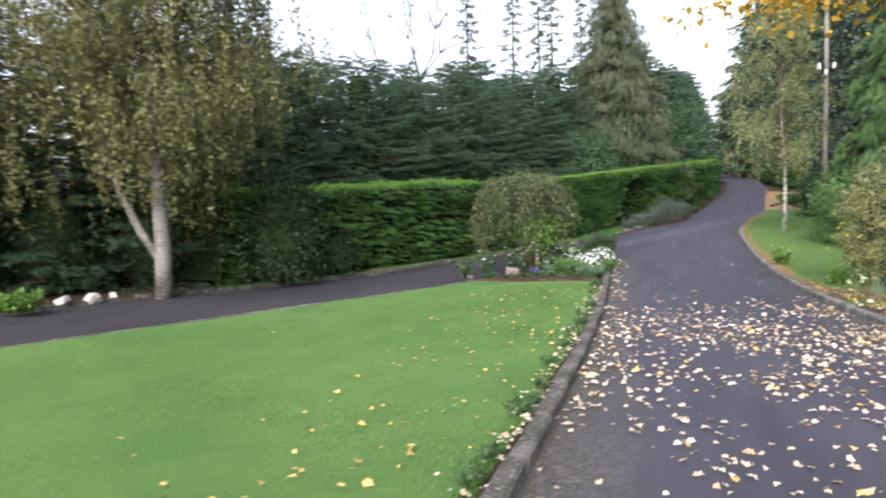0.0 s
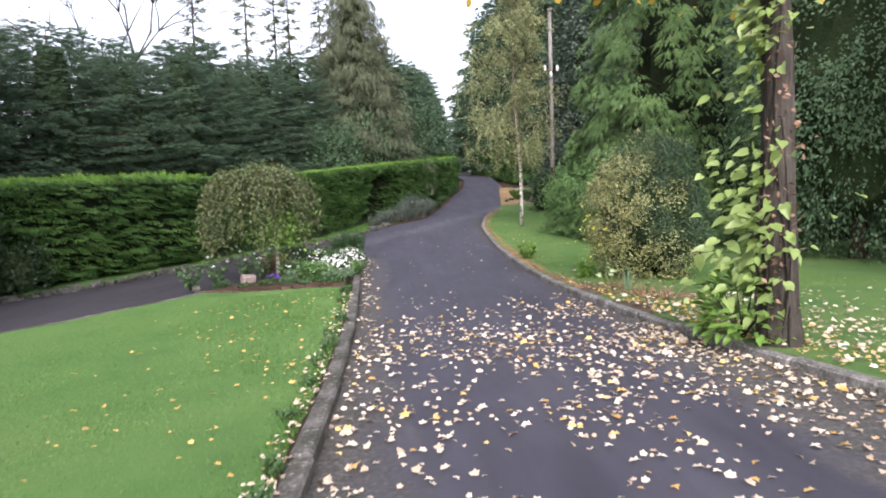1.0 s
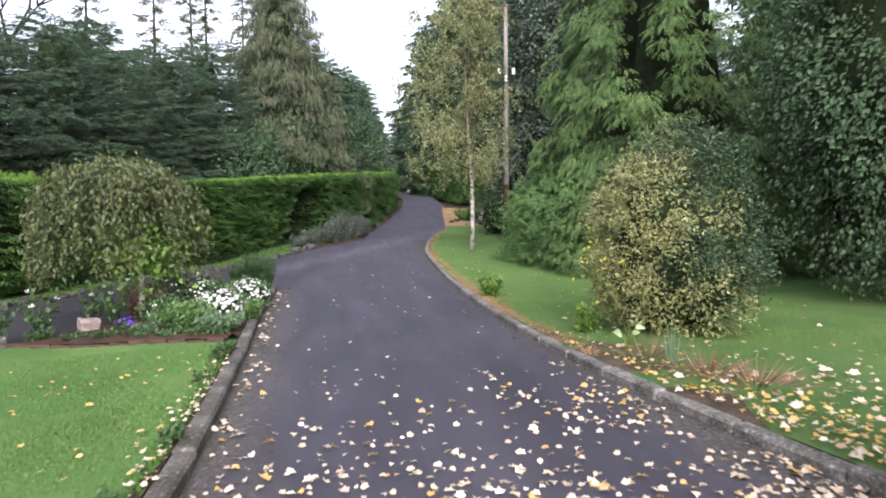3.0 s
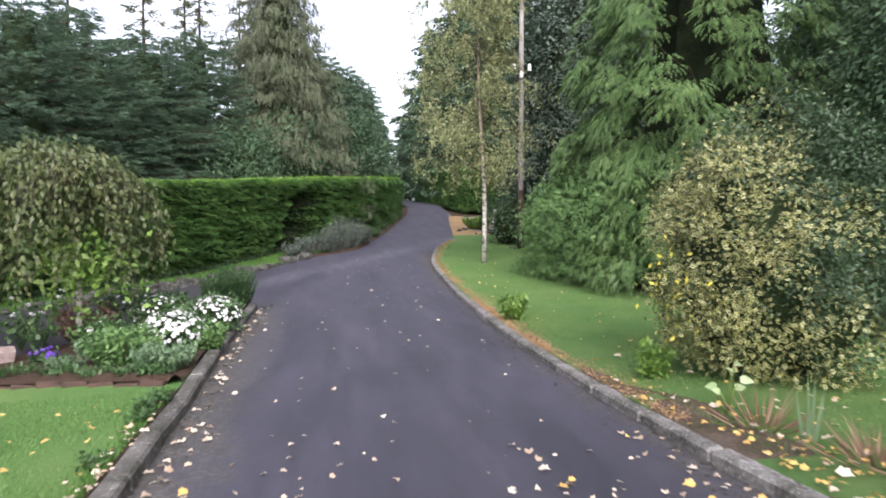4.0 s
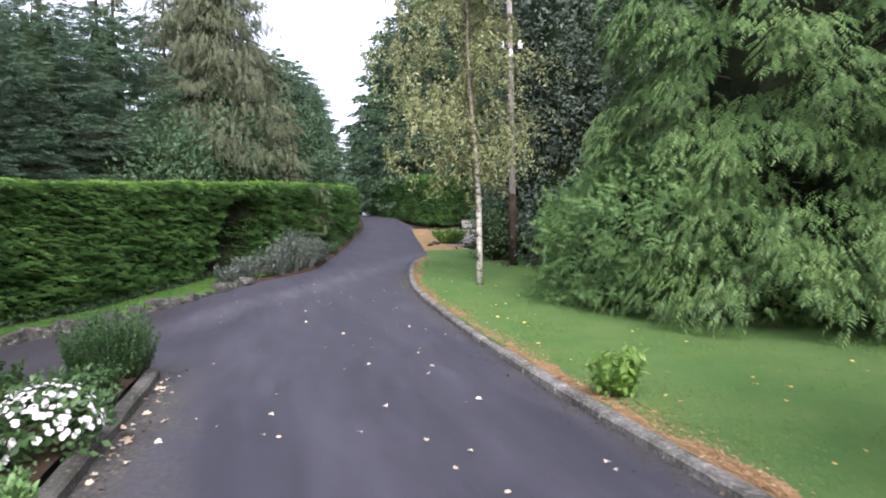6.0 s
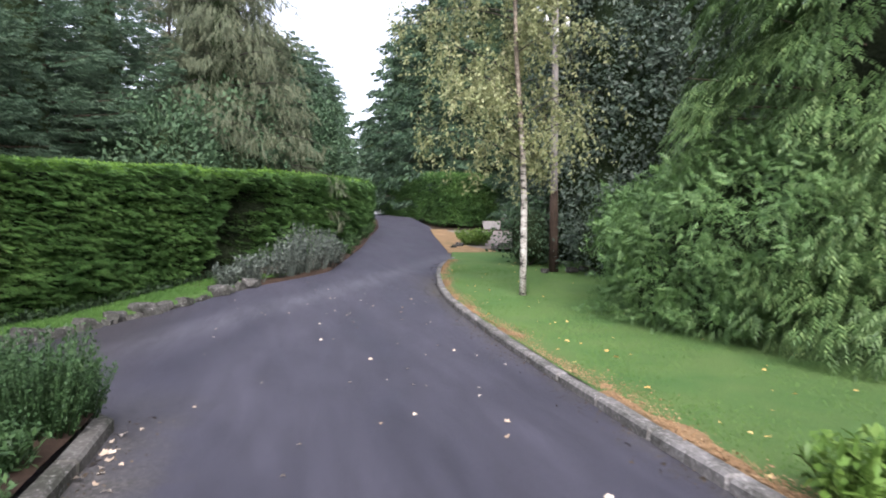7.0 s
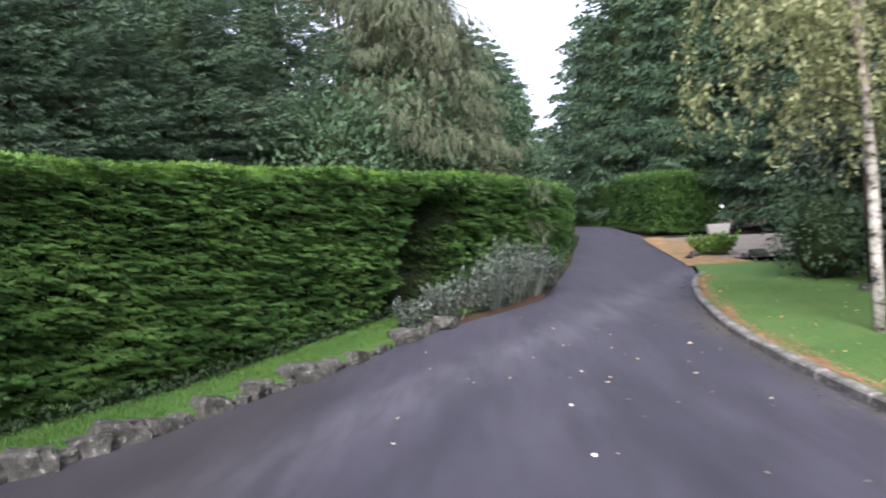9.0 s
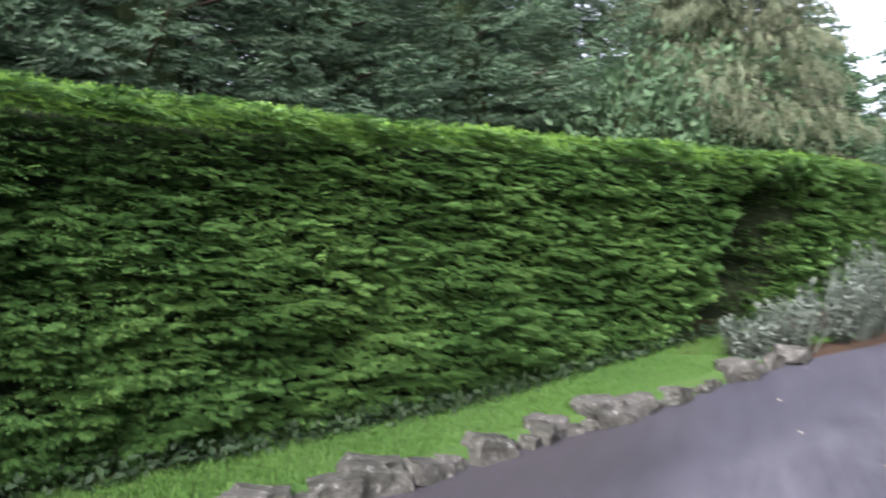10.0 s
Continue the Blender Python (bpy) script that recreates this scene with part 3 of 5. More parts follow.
def rock_edging():
    rng = random.Random(11)
    y, n = 3.0, 0
    while y < 29.8:
        big = rng.random() < .3
        s = rng.uniform(.36, .56) if big and y > 22 else rng.uniform(.30, .40) if big else rng.uniform(.15, .29)
        s *= .72 if y < 16 else .86
        ahead = float(rock_line(y + .2) - rock_line(y - .2)) / .4
        step = s * .80 / math.sqrt(1 + ahead * ahead)
        y += step / 2
        x = float(rock_line(y)) - .10 + rng.uniform(-.05, .05)
        hgt = s * rng.uniform(.55, .8)
        ob = new("edging_rock", rng.choice(ROCKS))
        yaw = math.degrees(math.atan2(1, ahead)) + rng.uniform(-25, 25)
        ob.matrix_world = pose(x, y, float(gz(y, x)) + hgt * .22, rng.uniform(-12, 12), rng.uniform(-12, 12), yaw) @ Matrix.Diagonal((s * 1.25, s * .95, hgt, 1))
        tagged(ob, "rough grey lichened rock edging the grass verge" if y > 16 else "small weathered rock edging the side lane", "rock", "rocks edging the lane")
        y += step / 2


rock_edging()

# ---- hedges ----
UP = np.array([0, 0, 1.])


def hedge_frame(f, ys):
    x = f(ys)
    tx = (f(ys + .3) - f(ys - .3)) / .6
    t = unit(np.stack([tx, np.ones_like(tx), 0 * tx], -1))
    nrm = np.stack([t[:, 1], -t[:, 0], 0 * tx], -1)  # towards the drive
    return x, t, nrm


def wob(P, s, o=0.0):
    return np.array([noise.noise((p[0] * s + o, p[1] * s - o, p[2] * s)) for p in P])


def recess(y, h):
    """How far the face of the long hedge falls back: an opening near the grey shrubs, and hollows at the foot."""
    gap = 1.15 * np.exp(-((y - 31.7 - .4 * (h - 1.2) + .16 * np.sin(h * 7) + .12 * np.sin(h * 19)) / .60) ** 2) * np.clip((2.1 - h) * 2.5, 0, 1)
    foot = .28 * np.clip(.6 - h, 0, 1) + .22 * np.exp(-((y - 25.6) / .5) ** 2) * np.exp(-((h - .62) / .16) ** 2)
    return gap + foot


hedge_top_line = line([(2.08, 13.6), (2.24, 17.6), (2.33, 20), (2.27, 23.3), (2.35, 26.5), (2.40, 29), (2.38, 36), (2.2, 44), (2.1, 48.5)])


def tall(y):
    return hedge_top_line(y) / 2.42


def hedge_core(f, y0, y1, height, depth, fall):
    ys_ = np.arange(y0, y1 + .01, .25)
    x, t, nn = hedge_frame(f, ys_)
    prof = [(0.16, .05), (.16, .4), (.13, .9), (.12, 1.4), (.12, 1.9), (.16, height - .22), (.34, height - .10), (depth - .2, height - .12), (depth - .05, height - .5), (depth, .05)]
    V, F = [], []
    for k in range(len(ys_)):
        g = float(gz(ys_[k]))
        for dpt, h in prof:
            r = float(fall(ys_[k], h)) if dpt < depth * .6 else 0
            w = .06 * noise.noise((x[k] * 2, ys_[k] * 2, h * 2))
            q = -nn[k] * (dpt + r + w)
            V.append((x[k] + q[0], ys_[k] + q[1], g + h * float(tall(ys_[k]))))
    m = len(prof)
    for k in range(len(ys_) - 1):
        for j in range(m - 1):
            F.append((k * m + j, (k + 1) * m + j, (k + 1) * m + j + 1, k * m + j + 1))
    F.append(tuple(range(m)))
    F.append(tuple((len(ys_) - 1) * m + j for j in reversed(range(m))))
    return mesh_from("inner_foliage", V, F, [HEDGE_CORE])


def hedge_face(f, y0, y1, height, n, size, shape, mat, fall, lo=.0, plate=8):
    """Flat sprays fanned out in level plates, with dark slits between them."""
    m = n // plate
    yc, h = rnd(m, y0, y1), lo + (height - lo) * np.random.beta(1.05, 1.0, m)
    xc, tc, nc = hedge_frame(f, yc)
    C = np.stack([xc, yc, gz(yc) + h * tall(yc)], -1)
    thin = rnd(m) > np.clip((fall(yc, h) - .3) * 1.8, 0, .82)
    k = .11 * wob(C * [1, 1, 2.2], 1.1) + .11 * wob(C * [1, 1, 3.0], 3.2, 4)
    C += nc * (k - fall(yc, h) - rnd(m, -.03, .12))[:, None]
    C, tc, nc = (np.repeat(a[thin], plate, 0) for a in (C, tc, nc))
    q = len(C)
    u = rnd(q, -1, 1)
    sag = np.repeat(rnd(q // plate, -.28, .22), plate)
    P = C + tc * (u * size * 1.25)[:, None] + nc * (size * (.35 - .5 * u * u))[:, None] + UP * (rnd(q, -.16, .16) * size + .35 * size * sag * u)[:, None]
    D = nc * .85 + tc * (u * .9 + rnd(q, -.25, .25))[:, None] + UP * (sag + rnd(q, -.15, .12))[:, None]
    N = UP + nc * rnd(q, .25, 1.0)[:, None] + tc * rnd(q, -.3, .3)[:, None]
    return sprinkle("foliage", P, D, N, size * rnd(q, .7, 1.35), shape, [mat])


def hedge_top(f, y0, y1, height, depth, n, size, shape, mat):
    ys_ = rnd(n, y0, y1)
    x, t, nn = hedge_frame(f, ys_)
    u = depth * np.random.beta(.75, 1.5, n)
    P = np.stack([x, ys_, gz(ys_) + height * tall(ys_) - .10 + rnd(n, -.10, .07)], -1) - nn * u[:, None]
    P[:, 2] += .05 * wob(P, 1.1)
    D = np.array([0, 0, .9]) + nn * rnd(n, -.5, 1.0)[:, None] + t * rnd(n, -.8, .8)[:, None]
    N = nn + ball(n) * .5
    return sprinkle("new_growth", P, D, N, size * rnd(n, .6, 1.25), shape, [mat])


def long_hedge():
    root = thing("hedge", (0, 0, 0), "long clipped green cypress hedge with lighter new growth on top", "hedge")
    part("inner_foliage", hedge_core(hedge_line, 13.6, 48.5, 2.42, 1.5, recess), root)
    for y0, y1, n, s, sh in ((13.5, 22, 7800, .20, SPRAY_FAR), (22, 29.5, 68000, .082, SPRAY), (29.5, 33, 17000, .10, SPRAY), (33, 38, 8500, .17, SPRAY_FAR), (38, 48.6, 6000, .24, SPRAY_FAR)):
        part("foliage", hedge_face(hedge_line, y0, y1, 2.42, n, s, sh, HEDGE_LEAF, recess), root, kind="stuff")
        part("new_growth", hedge_top(hedge_line, y0, y1, 2.42, 1.5, int(n * .26), s * .85, SPRAY_FAR, HEDGE_NEW), root, "bright yellow-green new shoots", kind="stuff")
    # the end face, across the hedge
    n = 1800
    x, t, nn = hedge_frame(hedge_line, np.full(n, 48.5))
    P = np.stack([x, np.full(n, 48.5), gz(48.5) + rnd(n, .1, 2.4)], -1) - nn * rnd(n, 0, 1.5)[:, None] + t * rnd(n, -.05, .15)[:, None]
    part("foliage", sprinkle("foliage", P, t + ball(n) * .7, [0, 0, 1] + ball(n) * .5, .24, SPRAY_FAR, [HEDGE_LEAF]), root, kind="stuff")


long_hedge()


def flat(y, h):
    return 0 * np.asarray(h, float) + 0 * np.asarray(y, float)


def far_hedge():
    f = line([(8.9, 55), (8.6, 58), (8.1, 62), (7.9, 66), (7.5, 74)])
    g = lambda y: -f(y)
    root = thing("hedge", (0, 0, 0), "tall clipped hedge at the bend of the drive", "hedge")
    ys_ = np.arange(55, 74, .5)
    n = 9000
    yy = rnd(n, 54.8, 74)
    h = rnd(n, -.08, 2.75)
    P = np.stack([f(yy) + rnd(n, -.05, .2), yy, gz(yy) + h], -1)
    P[:, 0] += .15 * wob(P, 1.0)
    D = np.array([-.8, -.2, 0]) + ball(n) * .6
    part("foliage", sprinkle("foliage", P, D, [0, 0, 1] + ball(n) * .5, .27 * rnd(n, .7, 1.2), SPRAY_FAR, [HEDGE_LEAF]), root, kind="stuff")
    n = 3500
    P = np.stack([8.9 + rnd(n, 0, 3.2), 54.9 + rnd(n, -.15, .1), gz(55) + rnd(n, -.08, 2.75)], -1)
    part("foliage", sprinkle("foliage", P, np.array([0, -.8, 0]) + ball(n) * .7, [0, 0, 1] + ball(n) * .5, .27, SPRAY_FAR, [HEDGE_LEAF]), root, kind="stuff")
    n = 2500
    yy = rnd(n, 54.8, 74)
    P = np.stack([f(yy) + rnd(n, 0, 2.2), yy, gz(yy) + 2.75 + rnd(n, -.1, .1)], -1)
    part("new_growth", sprinkle("new_growth", P, [0, 0, 1] + ball(n) * .8, ball(n), .25, SPRAY_FAR, [HEDGE_LEAF]), root, kind="stuff")
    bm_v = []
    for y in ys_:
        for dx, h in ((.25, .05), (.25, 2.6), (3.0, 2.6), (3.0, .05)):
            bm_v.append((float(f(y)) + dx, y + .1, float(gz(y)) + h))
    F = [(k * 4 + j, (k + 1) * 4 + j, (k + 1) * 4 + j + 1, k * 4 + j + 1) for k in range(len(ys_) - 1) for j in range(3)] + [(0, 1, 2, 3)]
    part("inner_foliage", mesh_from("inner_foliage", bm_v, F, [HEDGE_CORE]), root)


far_hedge()

# ---- trees ----


# Closed filler body, added to stop sight lines through a crown.
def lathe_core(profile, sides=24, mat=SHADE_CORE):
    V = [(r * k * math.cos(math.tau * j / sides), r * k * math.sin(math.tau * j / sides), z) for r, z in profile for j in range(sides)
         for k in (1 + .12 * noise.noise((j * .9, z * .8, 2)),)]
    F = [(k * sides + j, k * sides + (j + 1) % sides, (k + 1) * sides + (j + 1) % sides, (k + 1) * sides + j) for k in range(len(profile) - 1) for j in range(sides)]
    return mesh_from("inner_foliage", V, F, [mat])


def conifer(h, r, clear, limbs, per, size, shape, leaf, bark, droop=.25, power=.85, trunk=.16, spread=.4, hang=.25, heart=.5):
    """Meshes of a conifer at the origin: trunk, limbs, crown."""
    paths, P, D, N, S = [], [], [], [], []
    lean = rnd(2, -.02, .02)
    for k in range(limbs):
        f = (clear + (h * .985 - clear) * (k + random.random()) / limbs) / h
        L = max(.22, r * (1 - f) ** power * random.uniform(.7, 1.15))
        az = k * 2.39996 + random.uniform(-.4, .4)
        a = np.array([math.cos(az), math.sin(az), 0])
        b = np.array([-a[1], a[0], 0])
        z0 = f * h
        c0 = np.array([lean[0] * z0, lean[1] * z0, z0])
        s_ = np.linspace(0, 1, 5)
        tilt = .25 * (f - .3)
        pts = c0 + a * (s_ * L)[:, None] + UP * (L * (tilt * s_ - droop * s_ ** 2 + .06 * s_ ** 4))[:, None]
        if k % 2 == 0:
            paths.append([(*q, max(.004, .022 * L * (1 - .9 * s) / 1.5)) for q, s in zip(pts, s_)])
        m = max(4, int(per * (L / r) ** 1.1))
        s = .12 + .88 * rnd(m) ** .7
        w = spread * L * (1.05 - s) * rnd(m, -1, 1)
        q = c0 + a * (s * L)[:, None] + UP * (L * (tilt * s - droop * s ** 2 + .06 * s ** 4))[:, None] + b * w[:, None]
        q[:, 2] -= .12 * np.abs(w) + rnd(m, 0, .16) * L * .4
        P.append(q)
        D.append(a * .8 + b * (np.sign(w) * rnd(m, .2, 1.0))[:, None] - UP * rnd(m, 0, hang * 2)[:, None])
        N.append(UP + ball(m) * .45 + a * .3)
        S.append(size * rnd(m, .6, 1.25) * (.6 + .4 * min(1, L / r * 1.6)))
    P, D, N, S = map(np.concatenate, (P, D, N, S))
    zs = np.linspace(0, h, 8)
    tr = tubes("trunk", [[(lean[0] * z, lean[1] * z, z - .1, max(.012, trunk * (1 - z / h) ** .8 * (1.25 if z == 0 else 1))) for z in zs]], bark, 9)
    core = lathe_core([(max(.02, heart * r * (1 - z / h) ** power), z) for z in np.linspace(clear + .1, h * .9, 8)], 12)
    return tr, tubes("branchwork", paths, bark, 4), sprinkle("crown", P, D, N, S, shape, [leaf]), core


def grow(name, meshes, x, y, lift, label, category, group="", turn=0.0, parts=("trunk", "branchwork", "crown", "inner_foliage")):
    root = thing(name, (x, y, float(gz(y, x)) + lift), label, category, group, turn=turn)
    for nm, me in zip(parts, meshes):
        part(nm, me, root, kind="stuff" if nm not in ("trunk", "shaft") else "")
    return root


def place(root, x, y, lift, turn, scale=1.0, tall=1.0):
    ob = copy_thing(root, pose(x, y, float(gz(y, x)) + lift, 0, 0, turn) @ Matrix.Diagonal((scale, scale, scale * tall, 1)))
    return ob


# dark spruces behind the long hedge
dark = [conifer(6.9, 3.1, .2, 165, 96, .31, BOTTLE, SPRUCE_DARK, DARKBARK, .05, .40, .13, .62, .10, .26) for _ in range(2)]
S_LABEL = "dark blue-green spruce tree behind the clipped hedge"
spruce_a = grow("spruce_tree", dark[0], -11.2, 20.2, 0, S_LABEL, "tree", "spruces behind the hedge")
spruce_b = grow("spruce_tree", dark[1], -9.9, 22.7, 0, S_LABEL, "tree", "spruces behind the hedge", 70)
# The first three are added to darken the view behind the birches.
for k, (x, y, sc) in enumerate([(-12.8, 13.6, .95), (-14.8, 11.6, 1.0), (-15.2, 8.2, 1.0), (-10.4, 27.8, 1.08), (-8.6, 32.4, 1.1), (-7.4, 35.4, 1.1), (-8.7, 25.0, .95), (-7.7, 27.4, 1.0), (-6.8, 29.9, 1.0), (-5.9, 32.6, 1.03), (-5.0, 35.6, 1.06), (-13.2, 17.6, .95), (-12.6, 23.6, 1.05), (-14.5, 21.5, 1.15), (-16, 5.5, 1.2)]):
    place((spruce_a, spruce_b)[k % 2], x, y, 0, 47 * k, sc, 1.0 + .06 * math.sin(k * 2.1))



def drooping_spruce(h, r, limbs, leaf):
    """A thinning spruce: arching limbs from which curtains of needled twigs hang."""
    paths, P, D = [], [], []
    for k in range(limbs):
        f = .05 + .94 * (k + random.random()) / limbs
        L = max(.25, r * (1 - f) ** .72 * random.uniform(.6, 1.15))
        az = k * 2.39996 + random.uniform(-.5, .5)
        a, b = np.array([math.cos(az), math.sin(az), 0]), np.array([-math.sin(az), math.cos(az), 0])
        rise = random.uniform(-.1, .45)
        c0 = UP * (f * h)
        s_ = np.linspace(0, 1, 5)
        paths.append([(*(c0 + a * L * s + UP * L * (rise * s - .35 * s * s)), max(.004, .016 * L * (1 - .9 * s) / 1.5)) for s in s_])
        m = max(5, int(118 * L / r))
        s = .1 + .9 * rnd(m) ** .75
        w = .3 * L * np.random.normal(size=m) * (1.15 - s)
        P.append(c0 + a * (s * L)[:, None] + b * w[:, None] + UP * (L * (rise * s - .35 * s * s) - rnd(m, 0, .75) * (.25 + .3 * L / r))[:, None])
        D.append(-UP * rnd(m, .5, 1.3)[:, None] + a * rnd(m, -.1, .6)[:, None] + ball(m) * .4)
    P, D = np.concatenate(P), np.concatenate(D)
    tr = tubes("trunk", [[(0, 0, -.1, .21), (0, 0, h * .5, .12), (0, 0, h, .012)]], BARK, 9)
    core = lathe_core([(max(.02, .3 * r * (1 - z / h) ** .72), z) for z in np.linspace(.4, h * .85, 8)], 12)
    return tr, tubes("branchwork", paths, BARK, 4), sprinkle("crown", P, D, ball(len(P)) + UP * .4, .36 * rnd(len(P), .6, 1.25), FEATHER, [leaf]), core


brown = drooping_spruce(13.0, 4.4, 360, SPRUCE_BROWN)
spruce_c = grow("spruce_tree", brown, -2.2, 37.8, 0, "tall browning spruce tree with thin needles behind the hedge", "tree")

far_green = conifer(8.6, 2.7, .3, 170, 50, .52, BRUSH, SPRUCE_DARK, DARKBARK, .15, .52, .15, .45, .2)
fir = grow("fir_tree", far_green, -.2, 45.5, 0, "dark green fir tree beyond the hedge", "tree", "firs beyond the hedge")
for k, (x, y, sc) in enumerate([(.7, 48.5, 1.0), (1.3, 53, 1.0), (2.3, 60, 1.06), (2.6, 70, 1.18), (-1.5, 62, 1.4), (-3, 80, 1.75), (2.0, 86, 1.4), (-4.5, 50, 1.15), (5.5, 100, 1.2), (10, 104, 1.4)]):
    place(fir, x, y, 0, 61 * k, sc)

# the tall dark group on the other side of the bend
mass = conifer(15, 5.0, 1.0, 130, 46, 1.15, BRUSH, SPRUCE_DARK, DARKBARK, .1, .5, .28, .5, .25)
big = grow("fir_tree", mass, 11.6, 68, 0, "very tall dark green fir tree beside the bend", "tree", "tall firs at the bend")
big.scale = (1.25, 1.25, 1.3)
for k, (x, y, sc) in enumerate([(13.5, 60.5, .95), (17, 55, .95), (11.5, 82, 1.0), (20, 48, .85), (17, 40, .75), (16.8, 29, .7), (18.5, 21, .68), (15.8, 15.5, .6), (17.5, 9.5, .65), (14.5, 50, .65)]):
    place(big, x, y, 0, 83 * k, sc)


def thin_larch(h):
    paths = [[(0, 0, -.1, .12), (.05, 0, h * .5, .07), (0, .05, h, .015)]]
    P, D = [], []
    for k in range(46):
        z = h * (.38 + .6 * k / 46)
        L = random.uniform(.5, 1.6) * (1.25 - z / h)
        az = k * 2.4
        a = np.array([math.cos(az), math.sin(az), -.12])
        paths.append([(0, 0, z, .018), (*(a * L * .5 + UP * z), .01), (*(a * L + UP * z), .004)])
        s = rnd(9, .15, 1)
        P.append(a * (s * L)[:, None] + UP * z + ball(9) * .08)
        D.append(a + ball(9) * .7)
    P, D = np.concatenate(P), np.concatenate(D)
    return tubes("trunk", paths[:1], DARKBARK, 7), tubes("branchwork", paths[1:], DARKBARK, 4), sprinkle("crown", P, D, UP + ball(len(P)) * .4, .42, BRUSH, [LARCH_LEAF])


larch = grow("larch_tree", thin_larch(13), -5.6, 39.5, 0, "thin half-bare larch tree with sparse needles", "tree", "thin larches")
for x, y, sc in ((-7.5, 38, 1.0), (-4.2, 41.5, .95), (-9.2, 35, .95), (-6.7, 42, 1.05)):
    place(larch, x, y, 0, 100 * x, sc)


def clumps(c, radii, n, per, size, spread, down=.2, shell=.35, uneven=.3, low=-1.0, freq=1.6):
    """Leaves in clumps over an uneven ellipsoid: places, axes, normals, lengths."""
    u = ball(n * 3)
    u = u[u[:, 2] > low][:n]
    k = np.array([1 + uneven * noise.noise((q[0] * freq + c[0], q[1] * freq + c[1], q[2] * freq)) for q in u]) * (1 - shell * rnd(len(u)) ** 1.6)
    C = np.array(c) + u * np.array(radii) * k[:, None]
    U = np.repeat(u, per, 0)
    m = len(U)
    P = np.repeat(C, per, 0) + np.random.normal(size=(m, 3)) * spread
    D = U * .7 + ball(m) * .8 - UP * down
    N = U + UP * .5 + ball(m) * .6
    return P, D, N, size * rnd(m, .6, 1.25)


# Closed uneven filler body, added inside bushes and broad crowns.
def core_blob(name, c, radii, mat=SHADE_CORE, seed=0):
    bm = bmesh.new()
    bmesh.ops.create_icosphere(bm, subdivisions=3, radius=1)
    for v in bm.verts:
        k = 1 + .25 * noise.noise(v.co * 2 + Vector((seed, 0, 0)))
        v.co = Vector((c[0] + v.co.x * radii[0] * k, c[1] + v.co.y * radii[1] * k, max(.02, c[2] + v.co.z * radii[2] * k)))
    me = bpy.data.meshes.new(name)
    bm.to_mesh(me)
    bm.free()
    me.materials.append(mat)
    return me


def limb_fan(trunk_path, targets, r0=.06, zmin=.3):
    paths = []
    q = np.array(trunk_path)
    for t in targets:
        t = np.asarray(t, float)
        z = max(q[0, 2] + zmin, t[2] - np.linalg.norm(t[:2]) * random.uniform(.5, .9))
        b = np.array([np.interp(z, q[:, 2], q[:, k]) for k in range(3)])
        mid = (b + t) / 2 + UP * .12 * np.linalg.norm(t - b)
        paths.append([(*b, r0), (*mid, r0 * .6), (*t, .006)])
    return paths


def broad_tree(h, c, radii, n, per, size, spread, leaf, bark, trunk_r, shape=LEAF, core=None, **kw):
    tp = [(0, 0, -.1, trunk_r * 1.3), (.03, 0, .4, trunk_r), (0, .05, h * .5, trunk_r * .7), (0, 0, h * .9, trunk_r * .2)]
    P, D, N, S = clumps(c, radii, n, per, size, spread, **kw)
    tg = P[::max(1, len(P) // 26)]
    out = [tubes("trunk", [tp], bark, 10), tubes("branchwork", limb_fan(tp, tg, trunk_r * .35), bark, 5), sprinkle("crown", P, D, N, S, shape, [leaf])]
    if core:
        out.append(core_blob("inner_foliage", c, core))
    return out


CP = ("trunk", "branchwork", "crown", "inner_foliage")
# leathery evergreen column behind the pole
grow("evergreen_tree", broad_tree(11, (0, 0, 3.6), (3.15, 3.15, 8.2), 2100, 30, .155, .16, EVERGREEN_LEAF, DARKBARK, .25, core=(2.45, 2.45, 7.0), uneven=.24, shell=.18, freq=2.4, low=-.43),
     10.0, 33.6, .09, "tall dark evergreen tree with glossy leathery leaves", "tree", parts=CP)
# dark laurel trees under which the lawn falls into shade
lau = broad_tree(8.5, (0, 0, 4.3), (2.3, 2.3, 4.1), 560, 64, .10, .24, LAUREL_LEAF, DARKBARK, .16, core=(1.5, 1.5, 3.2), uneven=.3, shell=.4, down=.6)
laurel = grow("laurel_tree", lau, 9.4, 15.8, .09, "tall dark laurel with drooping leaves over the lawn", "tree", "laurels by the lawn", parts=CP)
for x, y, sc in ((11.9, 20.0, 1.0), (10.6, 11.5, 1.05), (12.4, 7.5, 1.05), (11.5, 27.5, .9), (13.5, 36, .85)):
    place(laurel, x, y, .06, 70 * x, sc)


